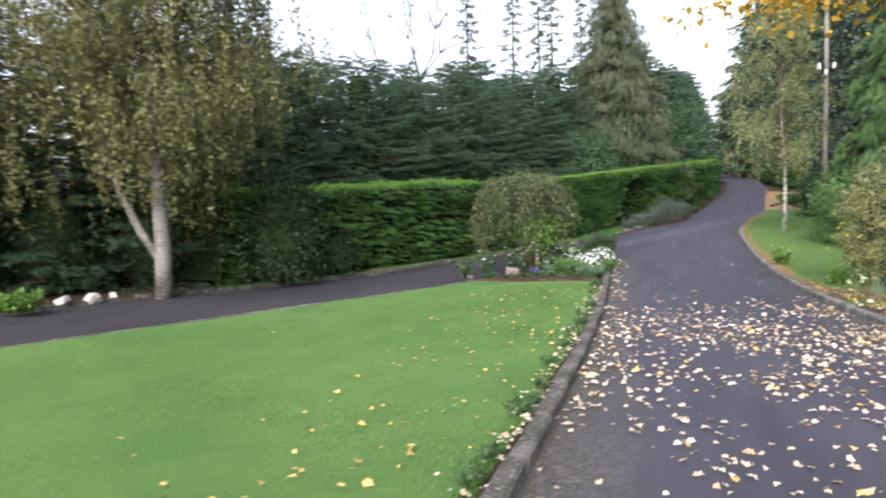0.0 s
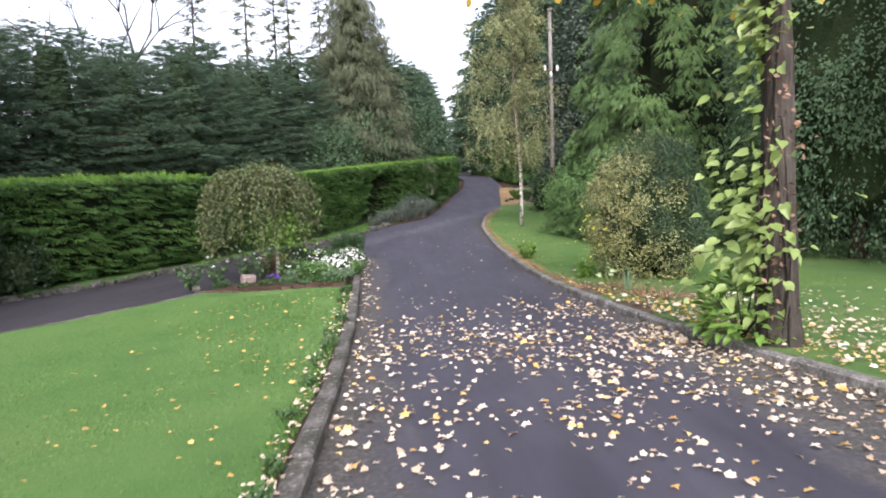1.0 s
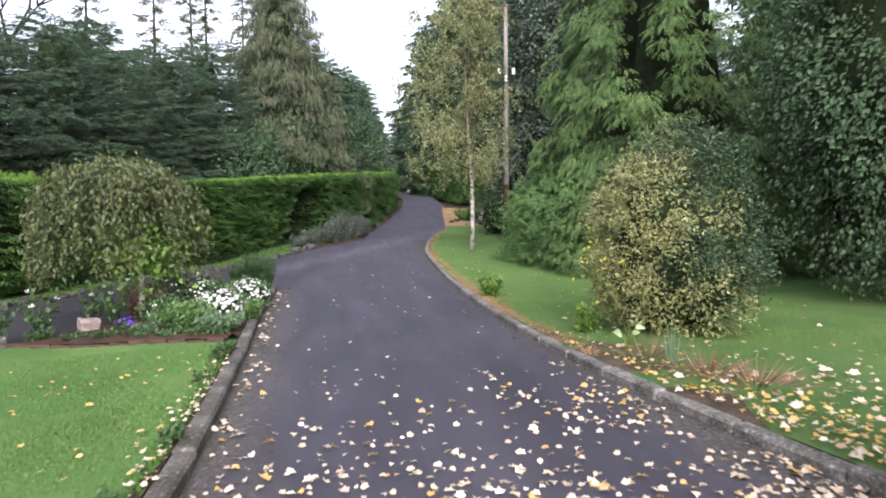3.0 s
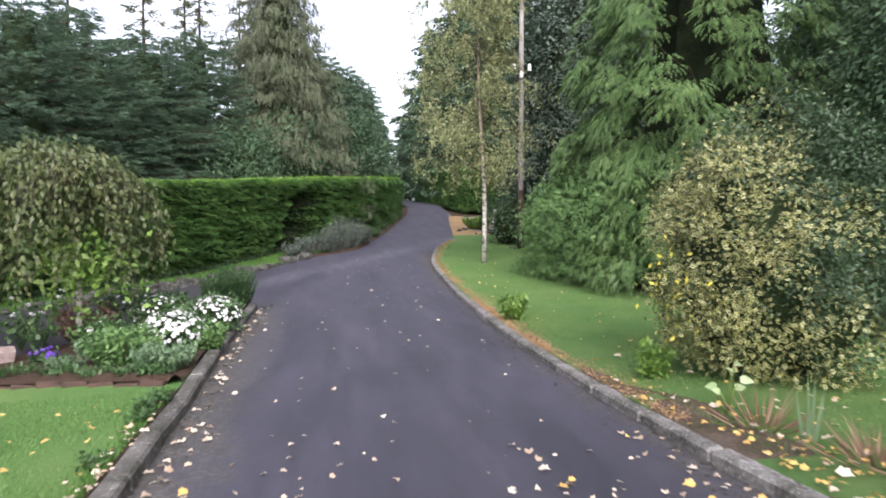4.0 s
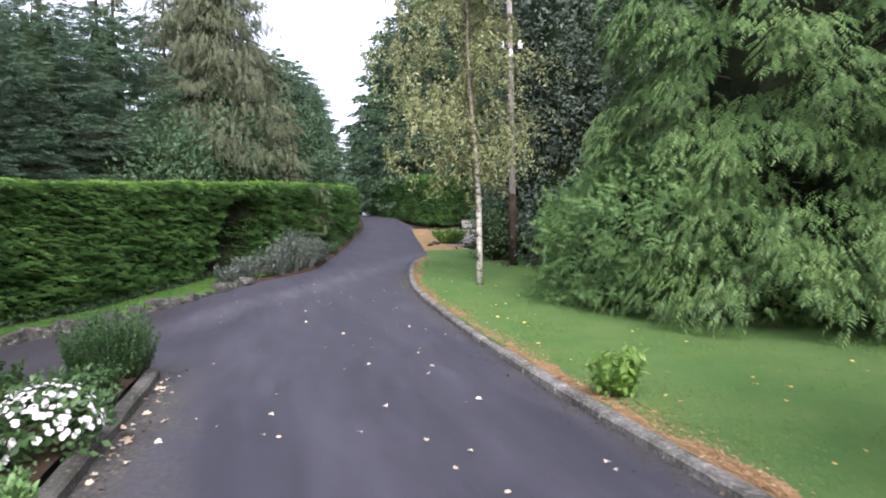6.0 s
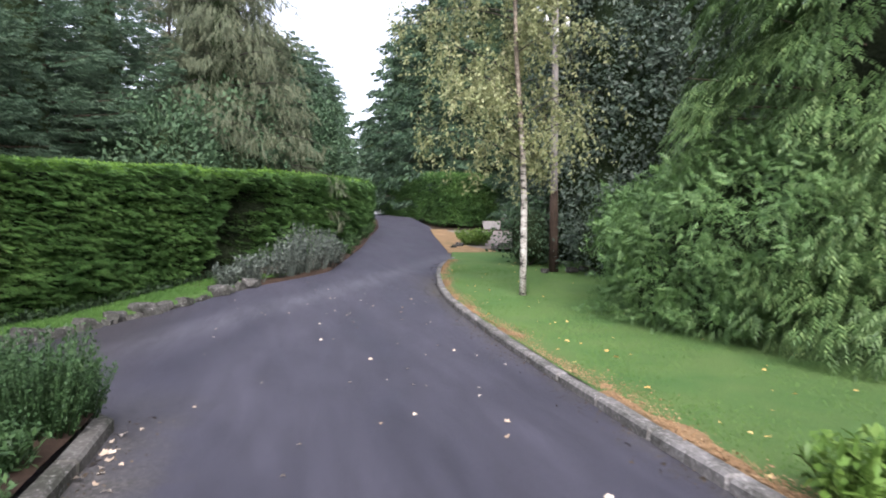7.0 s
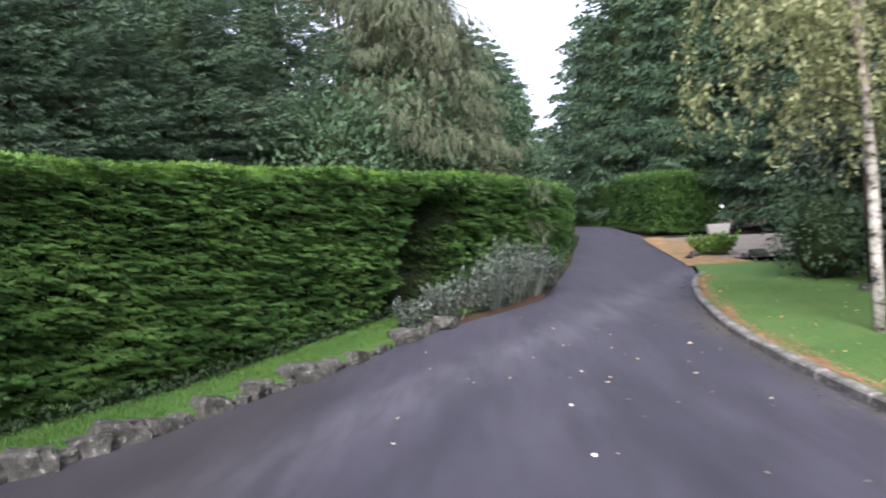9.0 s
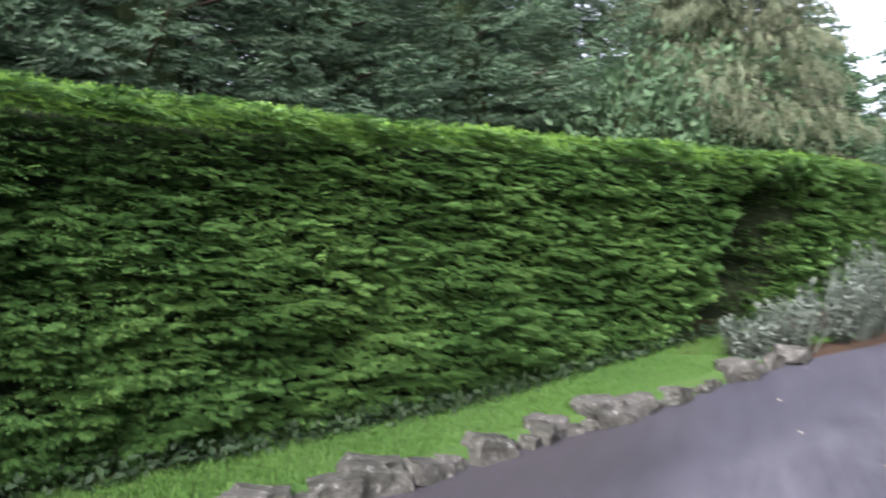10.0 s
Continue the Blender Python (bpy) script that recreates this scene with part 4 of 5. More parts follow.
def cypress():
    """Boughs like drooping hands, fingers of flat sprays, laid over one another down a tall cone with dark hollows between."""
    zk, rk = [0, 1.6, 3.2, 6, 9, 11.5, 13], [3.2, 3.2, 2.9, 2.5, 1.85, .9, .1]
    P, D, N, S, limb = [], [], [], [], []
    for k in range(1080):
        z = 12.4 * (random.random() ** 1.35) + .55
        az = k * 2.39996 + random.uniform(-.5, .5)
        c, sn = math.cos(az), math.sin(az)
        if (z < 2.3 and sn > -.2) or (c > .45 and sn > -.25 and k % 3):
            continue
        if noise.noise((c * 2.6 + 9, sn * 2.6, z * .75)) < -.33:
            continue
        a, b = np.array([c, sn, 0]), np.array([-sn, c, 0])
        bulge = 1 + .20 * noise.noise((c * 2, sn * 2, z * .55)) + random.uniform(-.10, .06)
        L = random.uniform(.75, 1.2) * (.75 if z > 8 else 1)
        r0 = max(.05, float(np.interp(z, zk, rk)) * bulge - .35 + random.uniform(-.42, .16))
        lean = random.uniform(.45, 1.0)
        e, face = unit(a * .75 - UP * lean), unit(a * lean + UP * .75)
        m = 46
        u, s = rnd(m, -1, 1), rnd(m) ** .7
        w = u * .40 * L * np.sin(math.pi * np.clip(.18 + .62 * s, 0, 1))
        P.append(a * r0 + UP * z + e * (L * s)[:, None] + b * w[:, None] + face * (.20 * L * np.sin(math.pi * s * .9) - .9 * w * w / L)[:, None] + ball(m) * .03)
        D.append(e * (.55 + .45 * s)[:, None] + b * (u * (1.1 - .5 * s))[:, None] + ball(m) * .22)
        N.append(face * .8 + UP * random.uniform(.1, .7) + b * random.uniform(-.4, .4) + b * (u * .45)[:, None] + e * (.5 * s - .3)[:, None] + ball(m) * .25)
        S.append(rnd(m, .15, .28))
        if k % 7 == 0:
            limb.append([(0, 0, z - .3, .03), (*(a * r0 * .7 + UP * (z - .05)), .018), (*(a * (r0 + L * .6) + UP * (z + .1 * L)), .006)])
    P, D, N, S = map(np.concatenate, (P, D, N, S))
    keep = P[:, 2] > .05
    tr = tubes("trunk", [[(0, 0, -.1, .32), (0, 0, 4, .24), (0, 0, 9, .12), (0, 0, 13, .02)]], DARKBARK, 10)
    zc = np.linspace(.05, 12, 16)
    # The near-black core paints shade into the hollows between boughs.
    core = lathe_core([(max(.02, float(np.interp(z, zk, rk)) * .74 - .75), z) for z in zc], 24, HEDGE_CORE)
    return [tr, tubes("branchwork", limb, DARKBARK, 4), sprinkle("crown", P[keep], D[keep], N[keep], S[keep], FAN, [CYPRESS_LEAF]), core]


grow("cypress_tree", cypress(), 8.45, 22.7, .09, "large green cypress tree with drooping fan-like sprays down to the lawn", "tree", parts=CP)


def low_conifer():
    P, D, N, S = clumps((0, 0, .75), (2.45, 3.4, 2.2), 1700, 22, .155, .12, down=.0, shell=.25, uneven=.42, low=-.55)
    keep = (P[:, 2] > .04) & (P[:, 0] < 1.2)
    return [sprinkle("foliage", P[keep], D[keep], N[keep], S[keep], FAN, [SHRUB_LEAF]), core_blob("inner_foliage", (0, 0, .5), (1.85, 2.7, 1.75), seed=2)]


grow("juniper_shrub", low_conifer(), 7.4, 24.1, .09, "low spreading green conifer shrub at the lawn's edge", "shrub", parts=("foliage", "inner_foliage"))


def bush(name, x, y, rx, ry, h, n, per, size, leaf, label, lift=.09, category="shrub", shape=LEAF, group="", spread=.12, down=0.0, core=True, turn=0.0):
    P, D, N, S = clumps((0, 0, h * .48), (rx, ry, h * .54), n, per, size, spread, down=down, shell=.4, uneven=.35)
    keep = P[:, 2] > .02
    stems = [[(0, 0, -.05, .02), (q[0] * .5, q[1] * .5, q[2] * .6, .012), (*q, .004)] for q in P[keep][::max(1, keep.sum() // 14)]]
    me = [sprinkle("foliage", P[keep], D[keep], N[keep], S[keep], shape, [leaf]), tubes("stem_work", stems, BARK, 4)]
    names = ["foliage", "stem_work"]
    if core:
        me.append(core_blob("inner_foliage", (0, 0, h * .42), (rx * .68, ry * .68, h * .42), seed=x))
        names.append("inner_foliage")
    return grow(name, me, x, y, lift, label, category, group, turn, names)


# woodland bushes showing over the hedge
for x, y, rx, h in ((-2.9, 33.4, 1.3, 4.1), (-1.5, 36.6, 1.6, 4.6), (.1, 40.8, 1.6, 5.2), (.9, 46, 1.7, 5.4), (1.7, 51, 1.6, 5.6), (2.2, 56, 1.6, 6.0)):
    bush("woodland_bush", x, y, rx, rx, h, 300, 28, .16, BUSH_LEAF, "leafy green woodland bush rising behind the hedge", 0, group="bushes behind the hedge", spread=.25)
bush("laurel_bush", 7.7, 35.6, 1.0, 1.3, 2.4, 150, 18, .13, LAUREL_LEAF, "dark green laurel bush beside the side drive", spread=.2)
bush("laurel_bush", 6.35, 32.9, .7, .8, 1.8, 120, 16, .11, LAUREL_LEAF, "dark green laurel bush at the foot of the pole", spread=.16)
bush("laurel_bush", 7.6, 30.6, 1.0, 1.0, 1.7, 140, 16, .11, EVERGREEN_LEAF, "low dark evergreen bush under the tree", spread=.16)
# Two added bushes; their near-black leaves stand for shade over the hedge's end.
bush("laurel_bush", -8.55, 14.6, 1.15, 1.0, 2.5, 190, 24, .13, SHADED_LEAF, "bush added over the hedge's end, shade put into its leaf colour", spread=.22)
bush("laurel_bush", -7.9, 16.3, .6, .6, 1.0, 110, 16, .10, SHADED_LEAF, "small bush added beside the hedge, shade put into its leaf colour", spread=.14)


def hanging_birch(h, trunk, limb_specs, strands, leaf_n, leaf, size, bark, lowest, lean=(0, 0), hang=1.0):
    """A birch: white trunk, arching limbs and hanging strands of leaves."""
    zs = np.linspace(0, h, 12)
    tp = [(lean[0] * z + .05 * math.sin(z * .9), lean[1] * z + .04 * math.sin(z * 1.3 + 1), z - .08, max(.008, trunk * (1 - z / h) ** .75)) for z in zs]
    q = np.array(tp)
    limb, twig, P, D = [], [], [], []
    for z0, az, L, rise in limb_specs:
        b = np.array([np.interp(z0, q[:, 2], q[:, k]) for k in range(3)])
        a = np.array([math.cos(az), math.sin(az), 0])
        s = np.linspace(0, 1, 6)
        pts = b + a * (L * s)[:, None] + UP * (rise * (1.7 * s - 1.0 * s ** 2))[:, None]
        limb.append([(*p, max(.004, min(.028, trunk * .22) * (1 - .9 * u))) for p, u in zip(pts, s)])
        for _ in range(strands):
            u = random.uniform(.2, 1)
            p = np.array([np.interp(u, s, pts[:, k]) for k in range(3)]) + np.random.normal(size=3) * .10 * L * [1, 1, .6]
            drop = min(hang * random.uniform(.35, 1.5) * (.5 + .35 * L), max(.25, p[2] - lowest * random.uniform(.9, 1.6)))
            sway = np.random.normal(size=2) * (.12 + .2 * (hang < 1))
            m = leaf_n
            v = rnd(m) ** .8
            c = p + np.stack([sway[0] * v, sway[1] * v, -drop * v + .08 * v * (1 - v)], -1)
            P.append(c + ball(m) * .05)
            D.append(-UP * .7 + ball(m) * .8)
            if random.random() < .35:
                twig.append([(*p, .006), (p[0] + sway[0] * .6, p[1] + sway[1] * .6, p[2] - drop * .55, .003), (p[0] + sway[0], p[1] + sway[1], p[2] - drop, .002)])
    P, D = np.concatenate(P), np.concatenate(D)
    return [tubes("trunk", [tp], bark, 10), tubes("branchwork", limb, BARK, 5), tubes("twig_work", twig, DARKBARK, 3),
            sprinkle("crown", P, D, ball(len(P)) + UP * .3, size * rnd(len(P), .6, 1.25), LEAF, [leaf])]


BP = ("trunk", "branchwork", "twig_work", "crown")
random.seed(21)
spec = []
for k in range(44):
    z = 2.4 + 6.9 * k / 44
    az = random.uniform(0, math.tau)
    L = random.uniform(.9, 1.9) * (1.25 - .075 * z)
    if math.cos(az) < -.2:
        L *= 1.75
    spec.append((z, az, max(.4, L), random.uniform(.2, .9)))
grow("birch_tree", hanging_birch(10.2, .07, spec, 26, 26, BIRCH_LEAF, .085, BIRCHBARK, 1.5, (-.025, 0), .62), 4.45, 27.8, .09,
     "slender silver birch with a white trunk and hanging yellow-green leaves", "tree", parts=BP)
spec = []
for k in range(84):
    z = 2.6 + 6.5 * k / 84
    az = random.uniform(0, math.tau)
    spec.append((z, az, random.uniform(1.8, 4.0) * (1.2 - .07 * z), random.uniform(.9, 2.2)))
grow("birch_tree", hanging_birch(10.5, .18, spec, 30, 30, BIRCH_OLD, .10, GREYBIRCH, 1.2, (-.01, 0)), -9.75, 11.95, .07,
     "old weeping birch with pale trunk and yellowing leaves", "tree", parts=BP)
spec = [(1.8 + 6 * k / 40, random.uniform(0, math.tau), random.uniform(1.0, 2.8), random.uniform(.3, 1.2)) for k in range(40)]
birch_c = grow("birch_tree", hanging_birch(9.5, .14, spec, 20, 22, BIRCH_OLD, .10, BARK, 1.1), -12.6, 10.4, .07, "old weeping birch with dark trunk in the shade", "tree", parts=BP)
place(birch_c, -13.8, 6.8, .07, 120, 1.0)
place(birch_c, -10.4, 14.2, .07, 200, .8)


def bare_tree(h):
    paths = []

    def fork(p, d, L, r, depth):
        e = p + d * L
        paths.append([(*p, r), (*((p + e) / 2 + np.random.normal(size=3) * .05 * L), r * .8), (*e, r * .55)])
        if depth:
            for _ in range(3 if depth > 1 else 4):
                nd = unit(d + np.random.normal(size=3) * .55 + UP * .15)
                fork(e, nd, L * random.uniform(.6, .85), r * .55, depth - 1)

    fork(np.array([0, 0, -.1]), UP * 1.0, h * .32, .2, 5)
    tips = np.array([p[-1][:3] for p in paths[-600:]])
    tips = tips[::5]
    P = np.repeat(tips, 2, 0) + ball(len(tips) * 2) * .15
    return tubes("trunk", paths[:1], BARK, 8), tubes("branchwork", paths[1:], BARK, 4), sprinkle("crown", P, ball(len(P)) - UP * .3, ball(len(P)), .08, LEAF, [BIRCH_OLD])


grow("bare_tree", bare_tree(12.5), -12.0, 33.5, 0, "tall bare deciduous tree with a few yellow leaves", "tree")

old_birch = [o for o in bpy.data.objects if o.name.startswith("birch_tree") and abs(o.location.x + 9.75) < .01][0]
part("side_stem", tubes("side_stem", [[(-.05, 0, .75, .10), (-.45, -.05, 1.35, .085), (-.85, -.1, 2.1, .07), (-1.3, -.1, 3.3, .04), (-1.5, 0, 4.4, .015)]], GREYBIRCH, 9), old_birch, "pale leaning side stem")
# Added bushes whose near-black leaves stand for the shade under the birches.
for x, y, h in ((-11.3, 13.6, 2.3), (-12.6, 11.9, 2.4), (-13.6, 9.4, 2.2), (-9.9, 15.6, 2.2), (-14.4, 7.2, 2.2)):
    bush("laurel_bush", x, y, 1.1, 1.1, h, 150, 18, .12, SHADED_LEAF, "bush added under the birches, their shade put into its leaf colour", .05, spread=.2, group="bushes under the birches")

# ---- the fork: weeping tree, flower bed ----


def leaf_objects(root, name, me_list, poses):
    for k, m in enumerate(poses):
        ob = part(name, me_list[k % len(me_list)], root)
        ob.matrix_basis = m


def leaf_pose(p, d, nrm, s):
    d = Vector(d).normalized()
    b = Vector(nrm).cross(d).normalized()
    n2 = d.cross(b)
    m = Matrix((d, b, n2)).transposed().to_4x4()
    return Matrix.Translation(p) @ m @ Matrix.Diagonal((s, s, s, 1))


BLOOM = [mesh_from("bloom", PETALS[0] * [1, 1, 1 + .8 * k], PETALS[1], [PETAL]) for k in (0, 1)]


def weeping_tree():
    tp = [(0, 0, -.1, .05), (.01, 0, .6, .042), (-.04, .02, 1.2, .036), (-.08, 0, 1.75, .03)]
    limbs, P, D = [], [], []
    for k in range(120):
        az = k * 2.39996
        a = np.array([math.cos(az), math.sin(az), 0])
        R = 1.3 * math.sqrt(random.uniform(.08, 1)) * (1 + .12 * math.sin(3 * az))
        top = 2.5 - .5 * (R / 1.5) ** 2 + random.uniform(-.1, .05)
        low = random.uniform(.72, 1.1) - .3 * max(0, -a[0]) if R > .95 else random.uniform(1.35, 1.9)
        s = np.linspace(0, 1, 8)
        r = R * np.sin(np.minimum(1, s * 1.25) * math.pi / 2)
        z = np.where(s < .45, 1.65 + (top - 1.65) * np.sin(s / .45 * math.pi / 2), top - (top - low) * (np.maximum(0, s - .45) / .55) ** 1.35)
        pts = a * r[:, None] + UP * z[:, None] + np.array([-.36, 0, 0]) * np.minimum(1, s * 2.5)[:, None]
        limbs.append([(*p, max(.002, .014 * (1 - u))) for p, u in zip(pts, s)])
        m = 135
        u = .12 + .88 * rnd(m)
        P.append(np.stack([np.interp(u, s, pts[:, j]) for j in range(3)], -1) + np.random.normal(size=(m, 3)) * .075)
        D.append(-UP * .9 + a * .3 + ball(m) * .7)
    P, D = np.concatenate(P), np.concatenate(D)
    root = grow("weeping_tree", [tubes("trunk", [tp], BIRCHBARK, 8), tubes("branchwork", limbs, BARK, 4),
                                 sprinkle("crown", P, D, ball(len(P)) + UP * .4, .085 * rnd(len(P), .6, 1.2), LEAF, [WEEP_LEAF])],
                -2.88, 17.4, .07, "small dome-shaped weeping tree with thin pale trunk in the bed", "tree")
    n = 700
    P2 = np.array([.1, -.25, 1.0]) + np.random.normal(size=(n, 3)) * [.32, .2, .28]
    part("shoot_growth", sprinkle("shoot_growth", P2, UP * .2 + ball(n), ball(n) + UP * .5, .11 * rnd(n, .6, 1.2), LEAF, [FRESH_LEAF]), root, "fresh green leaves of shoots inside the crown", kind="stuff")


weeping_tree()


def daisies(x, y, r, h, n, bloom, label):
    P, D, N, S = clumps((0, 0, h * .4), (r, r, h * .6), 90, 14, .07, .05, down=-.2, shell=.5, low=-.3)
    keep = P[:, 2] > 0
    u = unit(np.abs(ball(n)) * [1, 1, 1.2]) * np.where(rnd((n, 1)) < .5, [[1, 1, 1]], [[-1, 1, 1]]) * np.where(rnd((n, 1)) < .6, [[1, -1, 1]], [[1, 1, 1]])
    C = np.array([0, 0, h * .42]) + u * np.array([r, r, h * .65]) * rnd((n, 1), .93, 1.1)
    a = unit(np.cross(u, ball(n)))
    root = grow("daisy_plant", [sprinkle("foliage", P[keep], D[keep], N[keep], S[keep], LEAF, [BED_LEAF])],
                x, y, .09, label, "flowers", "white flowers in the bed", parts=("foliage",))
    leaf_objects(root, "bloom", BLOOM, [leaf_pose(c, d, q, s) for c, d, q, s in zip(C, a, u + UP * .4, bloom * rnd(n, .75, 1.2))])


daisies(-1.52, 16.35, .36, .42, 250, .056, "mound of white daisies in full bloom in the bed")
daisies(-1.32, 17.75, .34, .44, 190, .05, "white flowering mound near the kerb")
daisies(-1.65, 17.3, .26, .34, 110, .048, "small white flowering plant near the kerb")
daisies(-2.08, 18.1, .36, .45, 110, .048, "white flowering mound with open blooms")
daisies(-2.75, 18.9, .40, .5, 40, .055, "pale flowering plant at the back of the bed")
daisies(-2.45, 16.9, .25, .32, 22, .05, "small white flowering plant under the weeping tree")


def tuft(name, x, y, r, h, n, width, leaf, label, lift=.09, category="plant", group="", arch=.5):
    """Upright narrow leaves from one foot."""
    az = rnd(n, 0, math.tau)
    out = rnd(n, .05, 1)
    P = np.stack([np.cos(az) * out * r * .5, np.sin(az) * out * r * .5, np.zeros(n)], -1)
    D = np.stack([np.cos(az) * out * arch, np.sin(az) * out * arch, np.ones(n)], -1)
    S = h * rnd(n, .5, 1.1)
    return grow(name, [sprinkle("leaf_tuft", P, D, ball(n), S, BLADE_SHAPE, [leaf], width * rnd(n, .7, 1.3))], x, y, lift, label, category, group, parts=("leaf_tuft",))


def leafy_tuft(name, x, y, r, h, stems, per, size, leaf, label, lift=.09, category="plant", group=""):
    az = rnd(stems, 0, math.tau)
    out = rnd(stems) ** .6
    P, D, paths = [], [], []
    for a, o in zip(az, out):
        tip = np.array([math.cos(a) * o * r, math.sin(a) * o * r, h * random.uniform(.65, 1.05)])
        foot = np.array([tip[0] * .5, tip[1] * .5, 0])
        u = rnd(per, .15, 1)[:, None]
        P.append(foot + (tip - foot) * u + ball(per) * .02)
        D.append(ball(per) + UP * .35)
        paths.append([(*foot, .005), (*tip, .002)])
    P, D = np.concatenate(P), np.concatenate(D)
    return grow(name, [sprinkle("foliage", P, D, UP + ball(len(P)) * .5, size * rnd(len(P), .6, 1.2), LEAF, [leaf]), tubes("stem_work", paths, leaf, 3)],
                x, y, lift, label, category, group, parts=("foliage", "stem_work"))


leafy_tuft("bed_shrub", -1.42, 20.1, .38, .7, 160, 44, .036, TIP_LEAF, "upright bushy dark green plant at the bed's tip")
leafy_tuft("bed_shrub", -1.75, 20.4, .32, .54, 110, 40, .036, TIP_LEAF, "upright bushy dark green plant near the bed's tip")
leafy_tuft("bed_shrub", -1.35, 20.55, .28, .42, 100, 36, .034, TIP_LEAF, "bushy dark green plant over the kerb at the bed's tip")
leafy_tuft("bed_shrub", -1.5, 19.35, .34, .3, 80, 24, .055, BED_LEAF, "low dark green plant along the kerb")
leafy_tuft("bed_shrub", -1.3, 18.6, .24, .24, 60, 20, .05, BED_LEAF, "low dark green plant beside the white flowers")
leafy_tuft("bed_shrub", -2.0, 18.95, .42, .36, 80, 22, .07, BED_LEAF, "low dark green plant in the bed")
leafy_tuft("bed_shrub", -2.35, 19.3, .4, .4, 70, 22, .07, BED_LEAF, "low green plant at the back of the bed")
leafy_tuft("bed_shrub", -1.84, 15.65, .40, .42, 110, 24, .07, SHRUB_LEAF, "mid green bushy plant in the bed")
leafy_tuft("bed_shrub", -1.15, 16.35, .26, .28, 80, 24, .055, SHRUB_LEAF, "mid green low plant by the kerb")
leafy_tuft("lupin", -1.38, 15.3, .34, .26, 130, 20, .055, LUPIN_LEAF, "pale green lupin leaves without flowers")
leafy_tuft("lupin", -2.2, 16.1, .32, .24, 90, 18, .055, LUPIN_LEAF, "pale green low leaves in the bed")
leafy_tuft("lupin", -2.35, 15.5, .22, .18, 50, 14, .05, LUPIN_LEAF, "low pale leaves behind the bricks")
for x, y in ((-1.35, 14.95), (-1.6, 15.0), (-1.95, 15.1), (-2.3, 15.25), (-2.75, 15.4), (-3.2, 15.55), (-3.7, 15.7)):
    leafy_tuft("bed_herb", x, y, .2, .14, 30, 10, .06, BED_LEAF, "low green herb behind the bricks", group="herbs behind the bricks")
leafy_tuft("sedum", -3.0, 17.9, .5, .45, 90, 16, .06, DRY_REED, "brown fading stems under the weeping tree")


def rose_bush(x, y, h, flowers, label):
    P, D, paths, tips = [], [], [], []
    for k in range(9):
        az = k * 2.4
        tip = np.array([math.cos(az) * .24, math.sin(az) * .24, h * random.uniform(.6, 1)])
        paths.append([(0, 0, -.03, .008), (*(tip * .5), .006), (*tip, .003)])
        m = 16
        u = rnd(m, .25, 1)[:, None]
        P.append(tip * u + ball(m) * .06)
        D.append(ball(m) + UP * .2)
        tips.append(tip)
    P, D = np.concatenate(P), np.concatenate(D)
    root = grow("rose_bush", [sprinkle("foliage", P, D, UP + ball(len(P)) * .5, .07 * rnd(len(P), .7, 1.2), ROUND, [BED_LEAF]), tubes("stem_work", paths, BED_LEAF, 4)],
                x, y, .09, label, "rose", "roses in the bed", parts=("foliage", "stem_work"))
    n = 7
    stem = [o for o in root.children if o.name.startswith("stem_work")][0]
    for tip in tips[:flowers]:
        c = tip + UP * .03
        a = ball(n)
        part("rose_bloom", sprinkle("rose_bloom", c + ball(n) * .012, a * [1, 1, .3] + UP * .5, a, .048, ROUND, [PETAL]), stem, "white rose bloom")


rose_bush(-3.12, 16.85, .72, 4, "thin rose bush with white blooms in the bed")
rose_bush(-3.95, 16.3, .55, 3, "small rose bush with a few white blooms")
rose_bush(-4.35, 15.9, .5, 0, "small leafy rose bush without blooms")
rose_bush(-3.55, 17.4, .6, 3, "rose bush with small pale blooms")


def lathe(name, profile, mat, sides=20):
    V = [(r * math.cos(math.tau * j / sides), r * math.sin(math.tau * j / sides), z) for r, z in profile for j in range(sides)]
    F = [(k * sides + j, k * sides + (j + 1) % sides, (k + 1) * sides + (j + 1) % sides, (k + 1) * sides + j) for k in range(len(profile) - 1) for j in range(sides)]
    F += [tuple(reversed(range(sides))), tuple((len(profile) - 1) * sides + j for j in range(sides))]
    return mesh_from(name, V, F, [mat], smooth=True)


def violets(x, y):
    n = 32
    u = unit(ball(n) * [1, 1, .6] + UP * .7)
    C = np.array([0, 0, .08]) + u * [.15, .15, .18] * rnd((n, 1), .75, 1.1)
    root = leafy_tuft("violet_plant", x, y, .15, .2, 30, 10, .05, BED_LEAF, "small clump of deep violet flowers in the bed", category="flowers")
    leaf_objects(root, "bloom", [mesh_from("bloom", PETALS[0], PETALS[1], [VIOLET])], [leaf_pose(c, d, q, .045) for c, d, q in zip(C, unit(np.cross(u, ball(n))), u)])


violets(-2.72, 15.95)
PINK = surface("pink_granite", [(.3, (.12, .09, .08)), (.6, (.25, .20, .185)), (.8, (.38, .33, .31))], [(.35, (.15, .115, .10)), (.65, (.28, .235, .215))], 40, 5, .85, .25, .6, .01)
st = new("bed_stone", rock_mesh("bed_stone", 12, PINK))
st.matrix_world = pose(-3.3, 16.3, float(gz(16.3, -3.3)) + .17, 10, 5, 30) @ Matrix.Diagonal((.34, .28, .32, 1))
tagged(st, "pale pinkish rounded stone in the flower bed", "stone")
